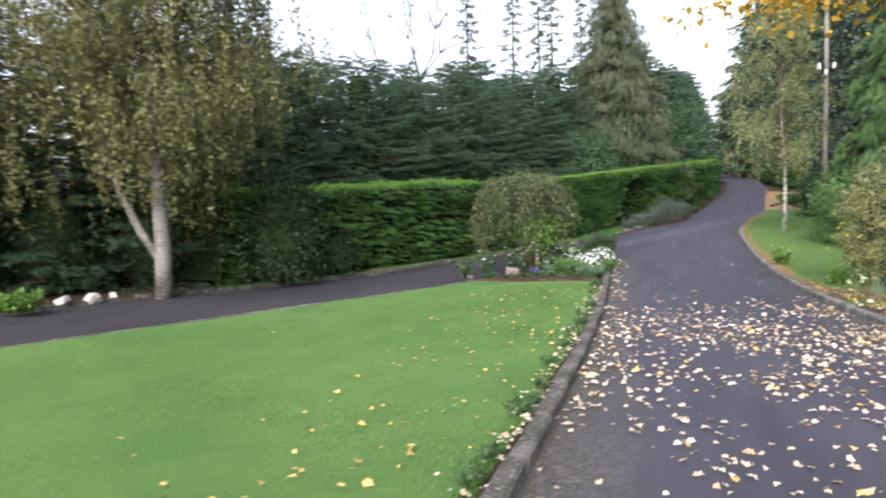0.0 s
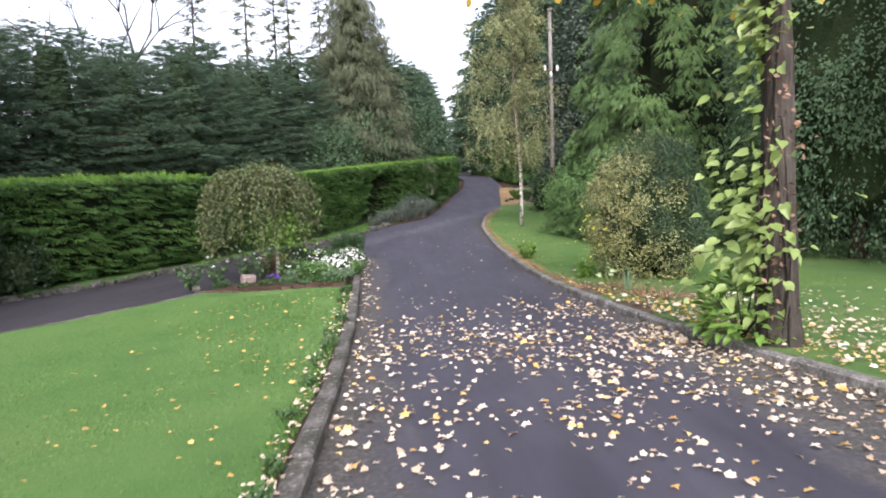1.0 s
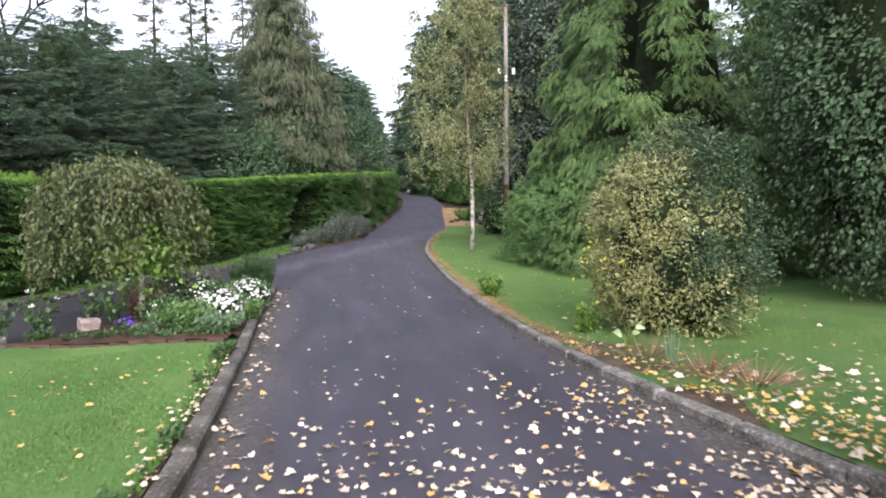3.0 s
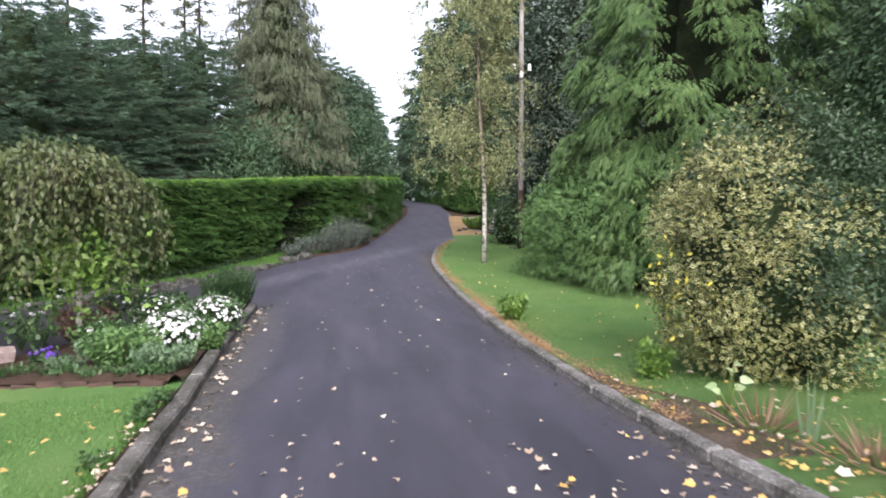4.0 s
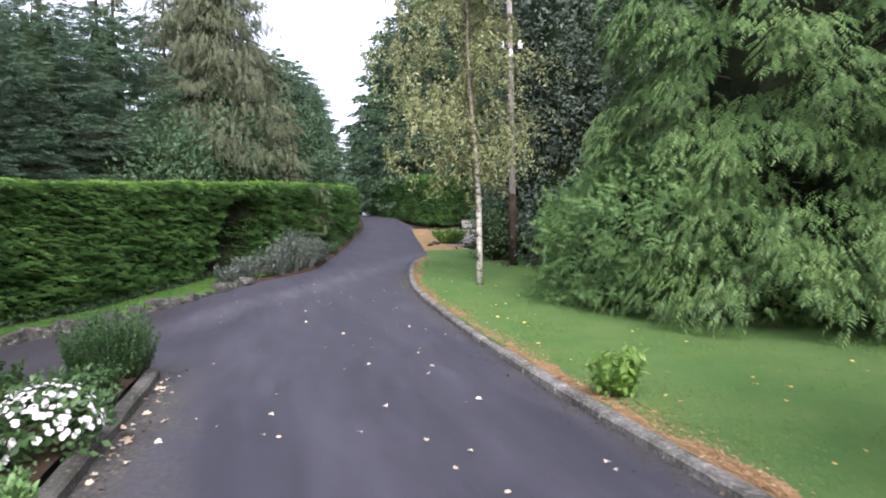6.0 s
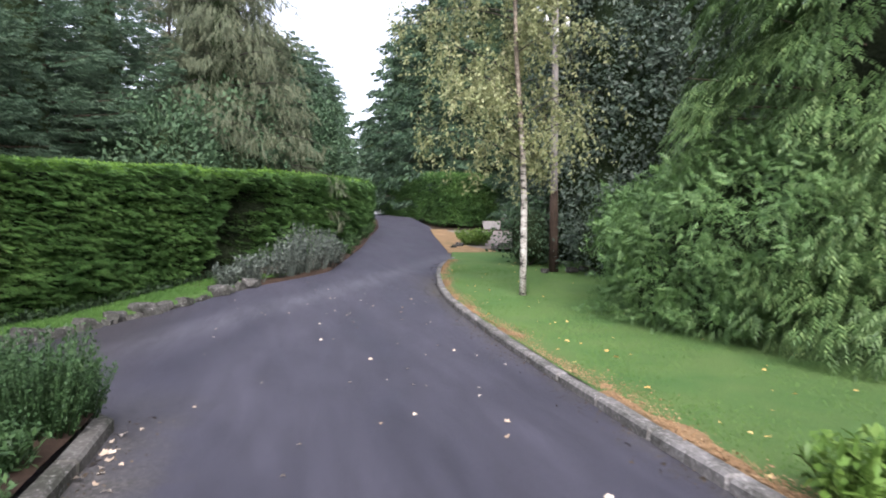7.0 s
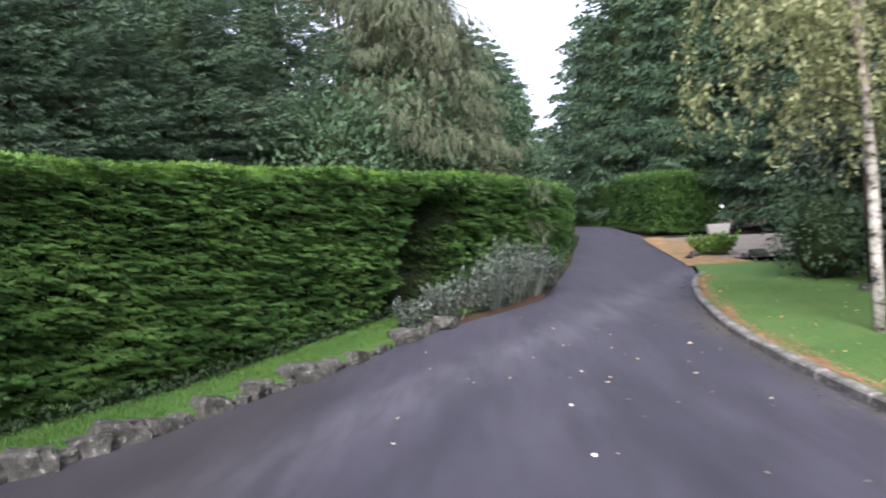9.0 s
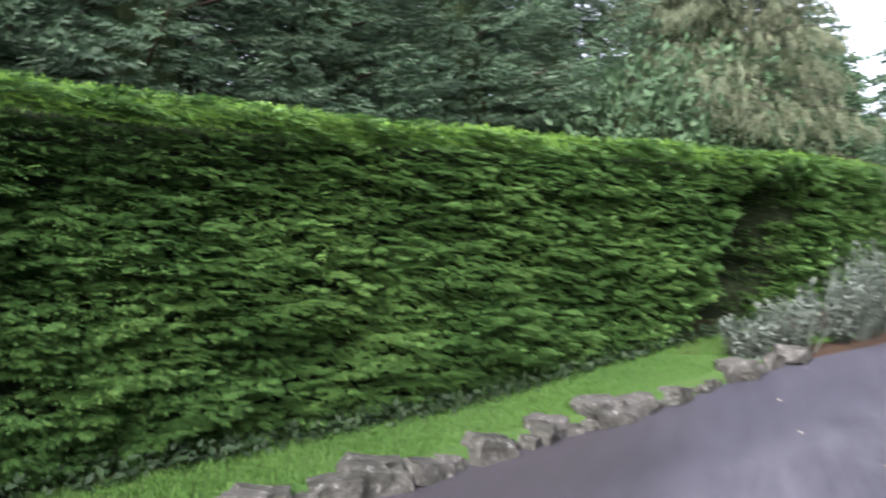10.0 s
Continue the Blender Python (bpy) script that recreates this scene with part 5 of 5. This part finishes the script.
for k, (x, y, s) in enumerate([(-3.7, 15.75, .2), (-3.0, 15.45, .16), (-4.2, 15.75, .18), (-2.55, 15.3, .15), (-3.5, 15.9, .14), (-1.95, 15.05, .13)]):
    ob = new("bed_stone", ROCKS[k % 8])
    ob.matrix_world = pose(x, y, float(gz(y, x)) + .11, 9 * k, 5 * k, 70 * k) @ Matrix.Diagonal((s, s * .8, s * .7, 1))
    tagged(ob, "small grey stone half sunk in the bed's soil", "stone", "stones in the bed")

# ---- beside the hedge: silver shrubs ----
for x, y, r, h in ((-1.1, 29.4, .3, .42), (-.7, 30.0, .34, .52), (-.2, 30.7, .36, .66), (.15, 31.2, .45, .9), (.55, 31.9, .5, 1.0), (.95, 32.6, .45, .85), (1.25, 33.5, .35, .55)):
    leafy_tuft("silver_shrub", x, y, r, h * 1.08, 40, 22, .075, GREY_LEAF, "silver-grey leafy shrub in front of the hedge", .06, "shrub", "silver shrubs by the hedge")
for x, y, r, h in ((1.7, 36, .35, .4), (2.2, 39, .35, .4), (2.75, 42, .4, .45), (3.3, 45, .4, .4)):
    leafy_tuft("verge_plant", x, y, r, h, 40, 18, .08, BED_LEAF, "low green plant at the hedge's foot", .03, "plant", "plants at the hedge's foot")
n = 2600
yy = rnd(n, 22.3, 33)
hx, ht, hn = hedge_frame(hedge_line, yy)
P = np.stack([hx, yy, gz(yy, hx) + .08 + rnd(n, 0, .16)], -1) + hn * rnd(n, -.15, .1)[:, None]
tagged(new("ground_ivy", sprinkle("ground_ivy", P, ball(n) + hn * .5, UP + hn * .6 + ball(n) * .5, .075 * rnd(n, .5, 1.3), LEAF, [SHADED_LEAF])),
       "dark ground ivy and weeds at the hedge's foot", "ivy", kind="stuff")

# ---- beside the drive: variegated holly ----


def holly():
    P, D, N, S = clumps((0, 0, 1.15), (1.04, 1.08, 1.30), 1100, 46, .036, .065, down=0, shell=.22, uneven=.34)
    keep = P[:, 2] > .03
    P, D, N, S = P[keep], D[keep], N[keep], S[keep]
    low = np.clip((.8 - P[:, 2]) / .4, 0, 1) * (P[:, 1] < -.2)
    q = P[:, 0] * -.85 + P[:, 1] * .38 - (P[:, 2] - 1.2) * .12 + .75 * wob(P, 1.9) + low * .75
    cream = (q > rnd(len(P), -.4, .55)) & (rnd(len(P)) < .84)
    out = [sprinkle("variegated_foliage", P[cream], D[cream], N[cream], S[cream] * 1.15, HOLLY, [HOLLY_RIM, HOLLY_DARK]),
           sprinkle("green_foliage", P[~cream], D[~cream], N[~cream], S[~cream] * 1.15, LEAF, [HOLLY_DARK])]
    n = 60
    u = unit(ball(n) * [1, 1, 1] + np.array([-.3, -.5, .9]))
    shoots = np.array([0, 0, 1.15]) + u * np.array([1.02, 1.06, 1.26]) * rnd((n, 1), .95, 1.12)
    Q = np.repeat(shoots, 9, 0) + ball(n * 9) * .07
    out.append(sprinkle("shoot_growth", Q, ball(n * 9) + UP * .5, ball(n * 9), .055, LEAF, [HOLLY_DARK]))
    out.append(core_blob("inner_foliage", (0, 0, 1.0), (.80, .83, 1.0), seed=9))
    stems = [[(0, 0, -.05, .05), (.1 * math.cos(k), .1 * math.sin(k), .5, .03), (.5 * math.cos(k), .5 * math.sin(k), 1.2, .01)] for k in range(6)]
    out.append(tubes("stem_work", stems, BARK, 6))
    root = grow("holly_bush", out, 4.36, 14.15, .09, "rounded holly bush with cream-edged and plain green leaves", "bush",
                parts=("variegated_foliage", "green_foliage", "shoot_growth", "inner_foliage", "stem_work"))
    n = 40
    Pg = np.array([-1.05, -.1, .85]) + np.random.normal(size=(n, 3)) * [.18, .25, .25]
    part("yellow_foliage", sprinkle("yellow_foliage", Pg, ball(n), ball(n) + np.array([-.5, -.5, .5]), .06, LEAF, [LEMON_LEAF]), root, "bright yellow turning leaves", kind="stuff")


holly()
tuft("iris_clump", 3.3, 12.25, .14, .44, 9, .03, LUPIN_LEAF, "upright grey-green iris leaves by the kerb", arch=.3)
tuft("dry_clump", 3.2, 12.6, .5, .34, 70, .012, DRY_REED, "dry brown stems of a dead perennial", arch=2.2)
tuft("dry_clump", 3.55, 11.3, .7, .30, 90, .013, DRY_REED, "dry reddish stems of a dead perennial", arch=3.5)
tuft("dry_clump", 3.4, 11.8, .6, .30, 90, .013, DRY_REED, "dry reddish stems of a dead perennial", arch=2.8)
leafy_tuft("kerb_plant", 2.86, 18.1, .24, .36, 30, 12, .10, FRESH_LEAF, "small yellow-green plant growing behind the kerb")
leafy_tuft("low_shrub", 3.15, 14.2, .2, .3, 30, 12, .08, FRESH_LEAF, "small yellow-green plant by the holly")

# ---- the trunk with its climber, and the yellow tree above ----
HEART_EDGE = [(0, 0), (-.07, .17), (.03, .34), (.24, .41), (.48, .36), (.74, .19), (1, 0)]
HEART = shape_of([(.3, 0, -.04)] + [(x, y, .10 * abs(y) * 2 - .10 * x * x) for x, y in HEART_EDGE] + [(x, -y, .10 * abs(y) * 2 - .10 * x * x) for x, y in HEART_EDGE[-2:0:-1]],
                 [(0, 1 + (k + 1) % 12, 1 + k) for k in range(12)])
BIGLEAF = [mesh_from("leaf", *(lambda s: (s[0] * [1, .82, 1.2 + 1.1 * k], s[1]))(HEART[:2]), [CLIMBER_LEAF], smooth=True) for k in (-1, 0, 1)]
PALELEAF = [mesh_from("leaf", *(lambda s: (s[0] * [1, .82, 1.2 + 1.1 * k], s[1]))(HEART[:2]), [PALE_LEAF], smooth=True) for k in (-1, 0, 1)]
GREENLEAF = [mesh_from("leaf", *(lambda s: (s[0] * [1, .75, 1.2 + 1.1 * k], s[1]))(HEART[:2]), [FRESH_LEAF], smooth=True) for k in (-1, 0, 1)]


def maple():
    rng = random.Random(8)
    tp = [(0, 0, -.12, .27), (0, 0, .06, .20), (0, .01, .4, .165), (-.02, .02, 1.4, .15), (-.04, 0, 2.6, .14), (-.08, .05, 4.2, .12), (0, 0, 6.5, .08), (0, 0, 8.4, .02)]
    P, D, N, S = clumps((-.3, .2, 6.3), (2.6, 2.6, 2.0), 80, 20, .10, .3, down=.3, shell=.6)
    tg = list(P[::max(1, len(P) // 30)]) + [(-2.3, .1, 3.75), (-1.5, -.2, 3.7)]
    m = 900
    Pb = np.concatenate([np.array([-1.9, .1, 3.78]) + np.random.normal(size=(m, 3)) * [.62, .35, .20], np.array([-.25, .1, 3.75]) + np.random.normal(size=(m // 3, 3)) * [.5, .3, .25]])
    P2 = np.concatenate([P, Pb])
    k = len(Pb)
    D2, N2, S2 = np.concatenate([D, ball(k) - UP * .4]), np.concatenate([N, ball(k) + UP]), np.concatenate([S, .085 * rnd(k, .6, 1.2)])
    grow("maple_tree", [tubes("trunk", [tp], BARK, 14), tubes("branchwork", limb_fan(tp, tg, .022, 3.9), BARK, 5), sprinkle("crown", P2, D2, N2, S2, ROUND, [YELLOW_LEAF])],
         3.42, 8.2, .07, "autumn maple with bare trunk and yellow crown beside the kerb", "tree")
    root = thing("climber", (3.42, 8.2, float(gz(8.2)) + .09), "large-leaved pale green climber on the maple's trunk", "climbing plant")
    stems = []
    for k in range(7):
        a0 = math.pi + rng.uniform(-1.3, 1.3)
        stems.append([((.18 + .03 * math.sin(z * 3 + k)) * math.cos(a0 + .35 * math.sin(z * 1.7 + k)) * (1 - .06 * z) - .02,
                       (.18 + .03 * math.sin(z * 3 + k)) * math.sin(a0 + .35 * math.sin(z * 1.7 + k)) * (1 - .06 * z), z, .014) for z in np.linspace(0, 3.9 - .3 * k, 12)])
    part("stem_work", tubes("stem_work", stems, BARK, 5), root, kind="stuff")
    poses = []
    for k in range(420):
        z = rng.choice([rng.uniform(.4, 4.0), rng.gauss(1.55, .35), rng.gauss(2.9, .25), rng.gauss(.8, .25)])
        if z < .25 or rng.random() < .5 * (1.9 < z < 2.3):
            continue
        az = rng.gauss(3.05, .75)
        r = .18 + abs(rng.gauss(0, .17 if z > 2.3 else .27))
        p = (r * math.cos(az), r * math.sin(az), z)
        poses.append(leaf_pose(p, (math.cos(az) + rng.gauss(0, .6), math.sin(az) + rng.gauss(0, .6), rng.uniform(-.9, .1)),
                               (math.cos(az) * .5 + rng.gauss(0, .3), -.5 + rng.gauss(0, .4), .8), rng.uniform(.075, .165)))
    leaf_objects(root, "leaf", BIGLEAF, poses)
    dry = np.random.normal(size=(150, 3)) * [.10, .08, 1.0] + [-.1, -.18, 1.9]
    dry = dry[(dry[:, 2] > .3) & (dry[:, 2] < 3.8)]
    part("dry_foliage", sprinkle("dry_foliage", dry, ball(len(dry)) - UP * .5, ball(len(dry)), .07, LEAF, [DRY_REED]), root, "withered brown leaves", kind="stuff")
    shrub = thing("hydrangea", (3.2, 8.5, float(gz(8.5)) + .09), "bright green large-leaved shrub at the trunk's foot", "shrub")
    poses = []
    for k in range(430):
        u = Vector((rng.gauss(0, 1), rng.gauss(0, 1), abs(rng.gauss(.2, .8)))).normalized()
        p = Vector((u.x * .44, u.y * .5, .05 + u.z * .72)) * rng.uniform(.7, 1.05)
        poses.append(leaf_pose(p, u + Vector((rng.gauss(0, .5), rng.gauss(0, .5), rng.gauss(-.2, .4))), u * .5 + Vector((rng.gauss(0, .3), -.2, .9)), rng.uniform(.07, .14)))
    leaf_objects(shrub, "leaf", GREENLEAF, poses)
    part("stem_work", tubes("stem_work", [[(0, 0, 0, .012), (.2 * math.cos(k), .25 * math.sin(k), .3, .008), (.33 * math.cos(k), .4 * math.sin(k), .52, .004)] for k in range(9)], BARK, 4), shrub, kind="stuff")


maple()


def pale_leaf_plant(x, y):
    rng = random.Random(31)
    root = thing("pale_leaved_plant", (x, y, float(gz(y)) + .09), "small plant with large cream-edged pale leaves by the kerb", "plant")
    poses, stalks = [], []
    for k in range(6):
        az = k * 2.4
        r, z = rng.uniform(.06, .2), rng.uniform(.15, .45)
        stalks.append([(0, 0, -.02, .006), (r * .5 * math.cos(az), r * .5 * math.sin(az), z * .7, .005), (r * math.cos(az), r * math.sin(az), z, .003)])
        poses.append(leaf_pose((r * math.cos(az), r * math.sin(az), z), (math.cos(az), math.sin(az), rng.uniform(-.3, .4)), (-.4, -1, .55), rng.uniform(.06, .10)))
    leaf_objects(root, "leaf", PALELEAF, poses)
    part("stem_work", tubes("stem_work", stalks, FRESH_LEAF, 4), root, kind="stuff")


pale_leaf_plant(3.15, 12.95)

# ---- pole, trough, plants by the side drive ----
pole = thing("utility_pole", (6.5, 31.5, float(gz(31.5)) + .08), "weathered grey wooden utility pole among the trees", "utility pole")
part("shaft", tubes("shaft", [[(0, 0, -.1, .105), (0, 0, 2.3, .092), (.01, 0, 5, .082), (0, 0, 8.6, .07)]], POLEWOOD, 14), pole)
part("base_sleeve", tubes("base_sleeve", [[(0, 0, -.08, .125), (0, 0, 1.0, .112), (0, 0, 2.0, .10)]], DARKBARK, 14), pole, "dark tarred lower end")
CERAMIC = surface("white_ceramic", [(.3, (.55, .55, .54)), (.8, (.75, .75, .74))], [(.3, (.5, .5, .49)), (.7, (.7, .7, .69))], 30, 6, .3, .5, .1, .002)
bracket = part("bracket", tubes("bracket", [[(-.32, -.12, 6.05, .022), (0, -.12, 6.05, .022), (.32, -.12, 6.05, .022)]], DARKBARK, 6), pole, "dark cross bracket")
for dx, dz in ((-.28, 0), (-.02, -.25), (.26, 0)):
    ins = part("insulator", lathe("insulator", [(.03, 6.05), (.075, 6.08), (.05, 6.13), (.075, 6.17), (.05, 6.22), (.06, 6.26), (.02, 6.30)], CERAMIC, 12), bracket, "white ceramic insulator")
    ins.location = (dx, -.12, dz)
part("cap", lathe("cap", [(.085, 8.58), (.10, 8.6), (.095, 8.66), (.02, 8.69)], POLEWOOD), pole)


def trough():
    bm = bmesh.new()
    bmesh.ops.create_cube(bm, size=1)
    for v in bm.verts:
        v.co = Vector((v.co.x * (1.05 if v.co.z > 0 else .92), v.co.y * .5, v.co.z * .5))
    top = max(bm.faces, key=lambda f: f.calc_center_median().z)
    bmesh.ops.inset_region(bm, faces=[top], thickness=.07)
    bmesh.ops.translate(bm, verts=top.verts[:], vec=(0, 0, -.18))
    bmesh.ops.bevel(bm, geom=bm.edges[:], offset=.02, segments=2, affect="EDGES")
    me = bpy.data.meshes.new("body")
    bm.to_mesh(me)
    bm.free()
    me.materials.append(STONE_TROUGH)
    root = thing("stone_trough", (9.75, 48.2, float(gz(48.2)) + .02), "pale grey stone trough beside the side drive", "planter", turn=-12)
    root.scale = (.85, .85, .85)
    ob = part("body", me, root)
    ob.location = (0, 0, .27)


trough()
leafy_tuft("side_drive_plant", 6.6, 39.6, .75, .55, 120, 22, .11, FRESH_LEAF, "yellow-green bushy plant at the corner of the side drive", .03)
for k, (x, y, s) in enumerate([(7.45, 38.6, .45), (7.0, 38.3, .28), (5.95, 39.2, .3), (7.9, 38.3, .3), (5.6, 38.6, .22)]):
    ob = new("corner_rock", ROCKS[k])
    ob.matrix_world = pose(x, y, float(gz(y)) + s * .2, 10 * k, 0, 50 * k) @ Matrix.Diagonal((s * 1.2, s, s * .7, 1))
    tagged(ob, "grey rock at the corner of the side drive", "rock", "rocks at the corner")
for k, (x, y, s) in enumerate([(6.9, 31.25, .3), (6.15, 31.2, .22), (7.25, 31.4, .26)]):
    ob = new("pole_stone", ROCKS[k + 3])
    ob.matrix_world = pose(x, y, float(gz(y)) + .1 + s * .18, 10 * k, 0, 50 * k) @ Matrix.Diagonal((s * 1.2, s, s * .6, 1))
    tagged(ob, "dark grey stone at the foot of the pole", "stone", "stones at the pole")
# pale stones and a plant beside the lane
leafy_tuft("lane_plant", -10.6, 9.35, .4, .36, 60, 22, .10, FRESH_LEAF, "bright green bushy plant with white flowers by the lane", .07)
WHITE_STONE = surface("limewashed_stone", [(.3, (.3, .29, .26)), (.6, (.5, .48, .45)), (.8, (.65, .63, .6))], [(.35, (.35, .34, .3)), (.65, (.55, .53, .5))], 30, 4, .9, .2, .6, .01)
white = [rock_mesh("pale_stone", 20 + k, WHITE_STONE) for k in range(3)]
for k, y in enumerate((8.6, 9.05, 9.95, 10.5, 10.95, 11.3)):
    x = float(rock_line(y)) - .05
    s = .22 + .06 * math.sin(k * 2.2)
    ob = new("pale_stone", white[k % 3])
    ob.matrix_world = pose(x, y, float(gz(y, x)) + .12, 0, 8 * k, 66 * k) @ Matrix.Diagonal((s * 1.3, s, s * .8, 1))
    tagged(ob, "pale limewashed stone edging the side lane", "stone", "pale stones by the lane")

# ---- fallen leaves ----


def fallen(name, X, Y, lift, size, mat, label):
    k = len(X)
    P = np.stack([X, Y, gz(Y, X) + lift + rnd(k, 0, .012)], -1)
    az = rnd(k, 0, math.tau)
    D = np.stack([np.cos(az), np.sin(az), rnd(k, -.15, .25)], -1)
    N = UP + ball(k) * .6
    tagged(new(name, sprinkle(name, P, D, N, size * np.minimum(np.random.lognormal(0, .28, k), 1.6), LOBED, [mat])), label, "leaves", kind="stuff")


def drive_leaves(n):
    X, Y = rnd(n * 6, -.7, 3.3), rnd(n * 6, 2.2, 13.4)
    inside = X < right_kerb(Y) - .03
    w = np.exp(-((Y - 8.6) / 2.6) ** 2) * (.35 + .65 * np.clip((X + .6) / 3, 0, 1)) + .55 * np.exp(-((right_kerb(Y) - X) / .5) ** 2) * np.exp(-((Y - 9) / 2.6) ** 2)
    w += .22 * np.exp(-((X + .65) / .15) ** 2) + .15 * (Y < 7)
    clump = np.array([noise.noise((x * 1.1, y * .9, 7.7)) for x, y in zip(X, Y)])
    w *= np.clip(.75 + 1.1 * clump, .1, 2)
    pick = inside & (rnd(n * 6) < w * .75)
    return X[pick][:n], Y[pick][:n]


X, Y = drive_leaves(2500)
g = rnd(len(X)) < .10
fallen("fallen_leaves", X[~g], Y[~g], .006, .054, FALLEN, "pale fallen leaves scattered on the asphalt")
fallen("fallen_leaves", X[g], Y[g], .008, .066, FALLEN_GOLD, "golden fallen leaves scattered on the asphalt")
n = 110
X, Y = rnd(n, -.95, 2.6), 12.5 + 18 * rnd(n) ** 1.1
fallen("fallen_leaves", X, Y, .006, .045, FALLEN, "few small pale leaves on the asphalt")
n = 90
Y = rnd(n, 11, 20.5)
fallen("fallen_leaves", left_kerb(Y) + .05 + np.abs(np.random.normal(size=n)) * .10, Y, .006, .065, FALLEN, "pale leaves gathered along the kerb")
n = 230
Y = 2 + 12 * rnd(n)
X = left_kerb(Y) - .15 - np.abs(np.random.normal(size=n)) * 1.3
fallen("lawn_leaves", X, Y, .115, .048, FALLEN_GOLD, "yellow fallen leaves on the lawn")
n = 340
Y = 2 + 12 * rnd(n)
fallen("lawn_leaves", left_kerb(Y) - .12 - np.abs(np.random.normal(size=n)) * .10, Y, .112, .046, FALLEN, "pale dry leaves along the lawn's edge")
n = 1000
Y = np.random.normal(size=n) * 2.0 + 8.8
X = right_kerb(Y) + .15 + np.abs(np.random.normal(size=n)) * 1.8
fallen("lawn_leaves", X, Y, .115, .065, FALLEN, "pale fallen leaves under the maple")
n = 480
Y = np.random.normal(size=n) * 1.8 + 9.8
fallen("lawn_leaves", right_kerb(Y) + .15 + np.abs(np.random.normal(size=n)) * .5, Y, .11, .052, FALLEN_GOLD, "golden brown fallen leaves under the maple")
n = 120
Y = rnd(n, 13, 33)
fallen("lawn_leaves", right_kerb(Y) + .15 + np.abs(np.random.normal(size=n)) * 2.0, Y, .12, .05, FALLEN_GOLD, "few brown leaves on the lawn")

# ---- grass ----


def grass(name, X, Y, lift, h, w, mat, label):
    k = len(X)
    P = np.stack([X, Y, gz(Y, X) + lift], -1)
    D = UP + np.random.normal(size=(k, 3)) * .45 * [1, 1, 0]
    tagged(new(name, sprinkle(name, P, D, ball(k) * [1, 1, .2], h * rnd(k, .5, 1.2), BLADE_SHAPE, [mat], w * rnd(k, .7, 1.3))), label, "grass", kind="stuff")


n = 120000
Y = 1.5 + 13 * rnd(n) ** 1.25
X = lane_near(Y) + .15 + (left_kerb(Y) - .22 - lane_near(Y) - .15) * rnd(n) ** .6
keep = Y < bed_front(X) - .1
grass("grass", X[keep], Y[keep], .08, .03, .009, BLADE, "short mown grass blades of the lawn")
n = 60000
Y = 12 + 21 * rnd(n)
X = right_kerb(Y) + .38 + 4.5 * rnd(n) ** 1.3
grass("grass", X, Y, .078, .024, .009, SHOULDER_BLADE, "mown grass blades beside the drive")
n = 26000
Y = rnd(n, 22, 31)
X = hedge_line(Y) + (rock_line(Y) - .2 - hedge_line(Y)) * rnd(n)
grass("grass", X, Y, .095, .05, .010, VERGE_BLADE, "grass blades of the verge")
n = 2600
Y = rnd(n, 1.5, 14.4)
X = left_kerb(Y) - .15 - np.abs(np.random.normal(size=n)) * .06
grass("grass", X, Y, .095, .06, .012, VERGE_BLADE, "tufts of longer grass along the kerb")
n = 15000
Y = rnd(n, 12.8, 34.2)
X = right_kerb(Y) + .12 + np.abs(np.random.normal(size=n)) * (.12 + .05 * np.sin(Y * 1.9))
P = np.stack([X, Y, gz(Y, X) + .086 + rnd(n, 0, .016)], -1)
tagged(new("needle_flakes", sprinkle("needle_flakes", P, ball(n) * [1, 1, .25], UP + ball(n) * .5, .019 * np.random.lognormal(0, .3, n), LEAF, [NEEDLE_FLAKE])),
       "orange tan needles and dry flakes along the kerb", "litter", kind="stuff")
for k in range(26):
    y = 2.2 + 12 * random.random()
    x = float(left_kerb(y)) - .17 - .08 * random.random()
    leafy_tuft("weed", x, y, .09, .09, 9, 7, .05, BED_LEAF, "small green weed along the lawn's edge", .095, "weed", "weeds along the kerb")


# ---- grit and dark crumbs gathered along the kerbs ----
for f, side, y0, y1, n in ((left_kerb, 1, 1, 20.8, 1500), (right_kerb, -1, 5, 34, 1900)):
    Y = rnd(n, y0, y1)
    X = f(Y) + side * np.abs(np.random.normal(size=n)) * .13
    P = np.stack([X, Y, gz(Y, X) + .004], -1)
    D = ball(n) * [1, 1, .2]
    tagged(new("kerb_grit", sprinkle("kerb_grit", P, D, UP + ball(n) * .4, .024 * np.random.lognormal(0, .4, n), LEAF, [GRIT])), "dark crumbs, needles and grit along the kerb", "grit", kind="stuff")
# spiky grey plumes among the silver shrubs
for x, y, h in ((-.6, 30.1, .6), (.1, 31.0, .9), (.4, 31.6, 1.05), (.75, 32.3, .95)):
    tuft("silver_plume", x, y, .4, h, 60, .012, GREY_LEAF, "upright silver-grey spikes beside the hedge", .05, "shrub", "silver plumes by the hedge", .55)
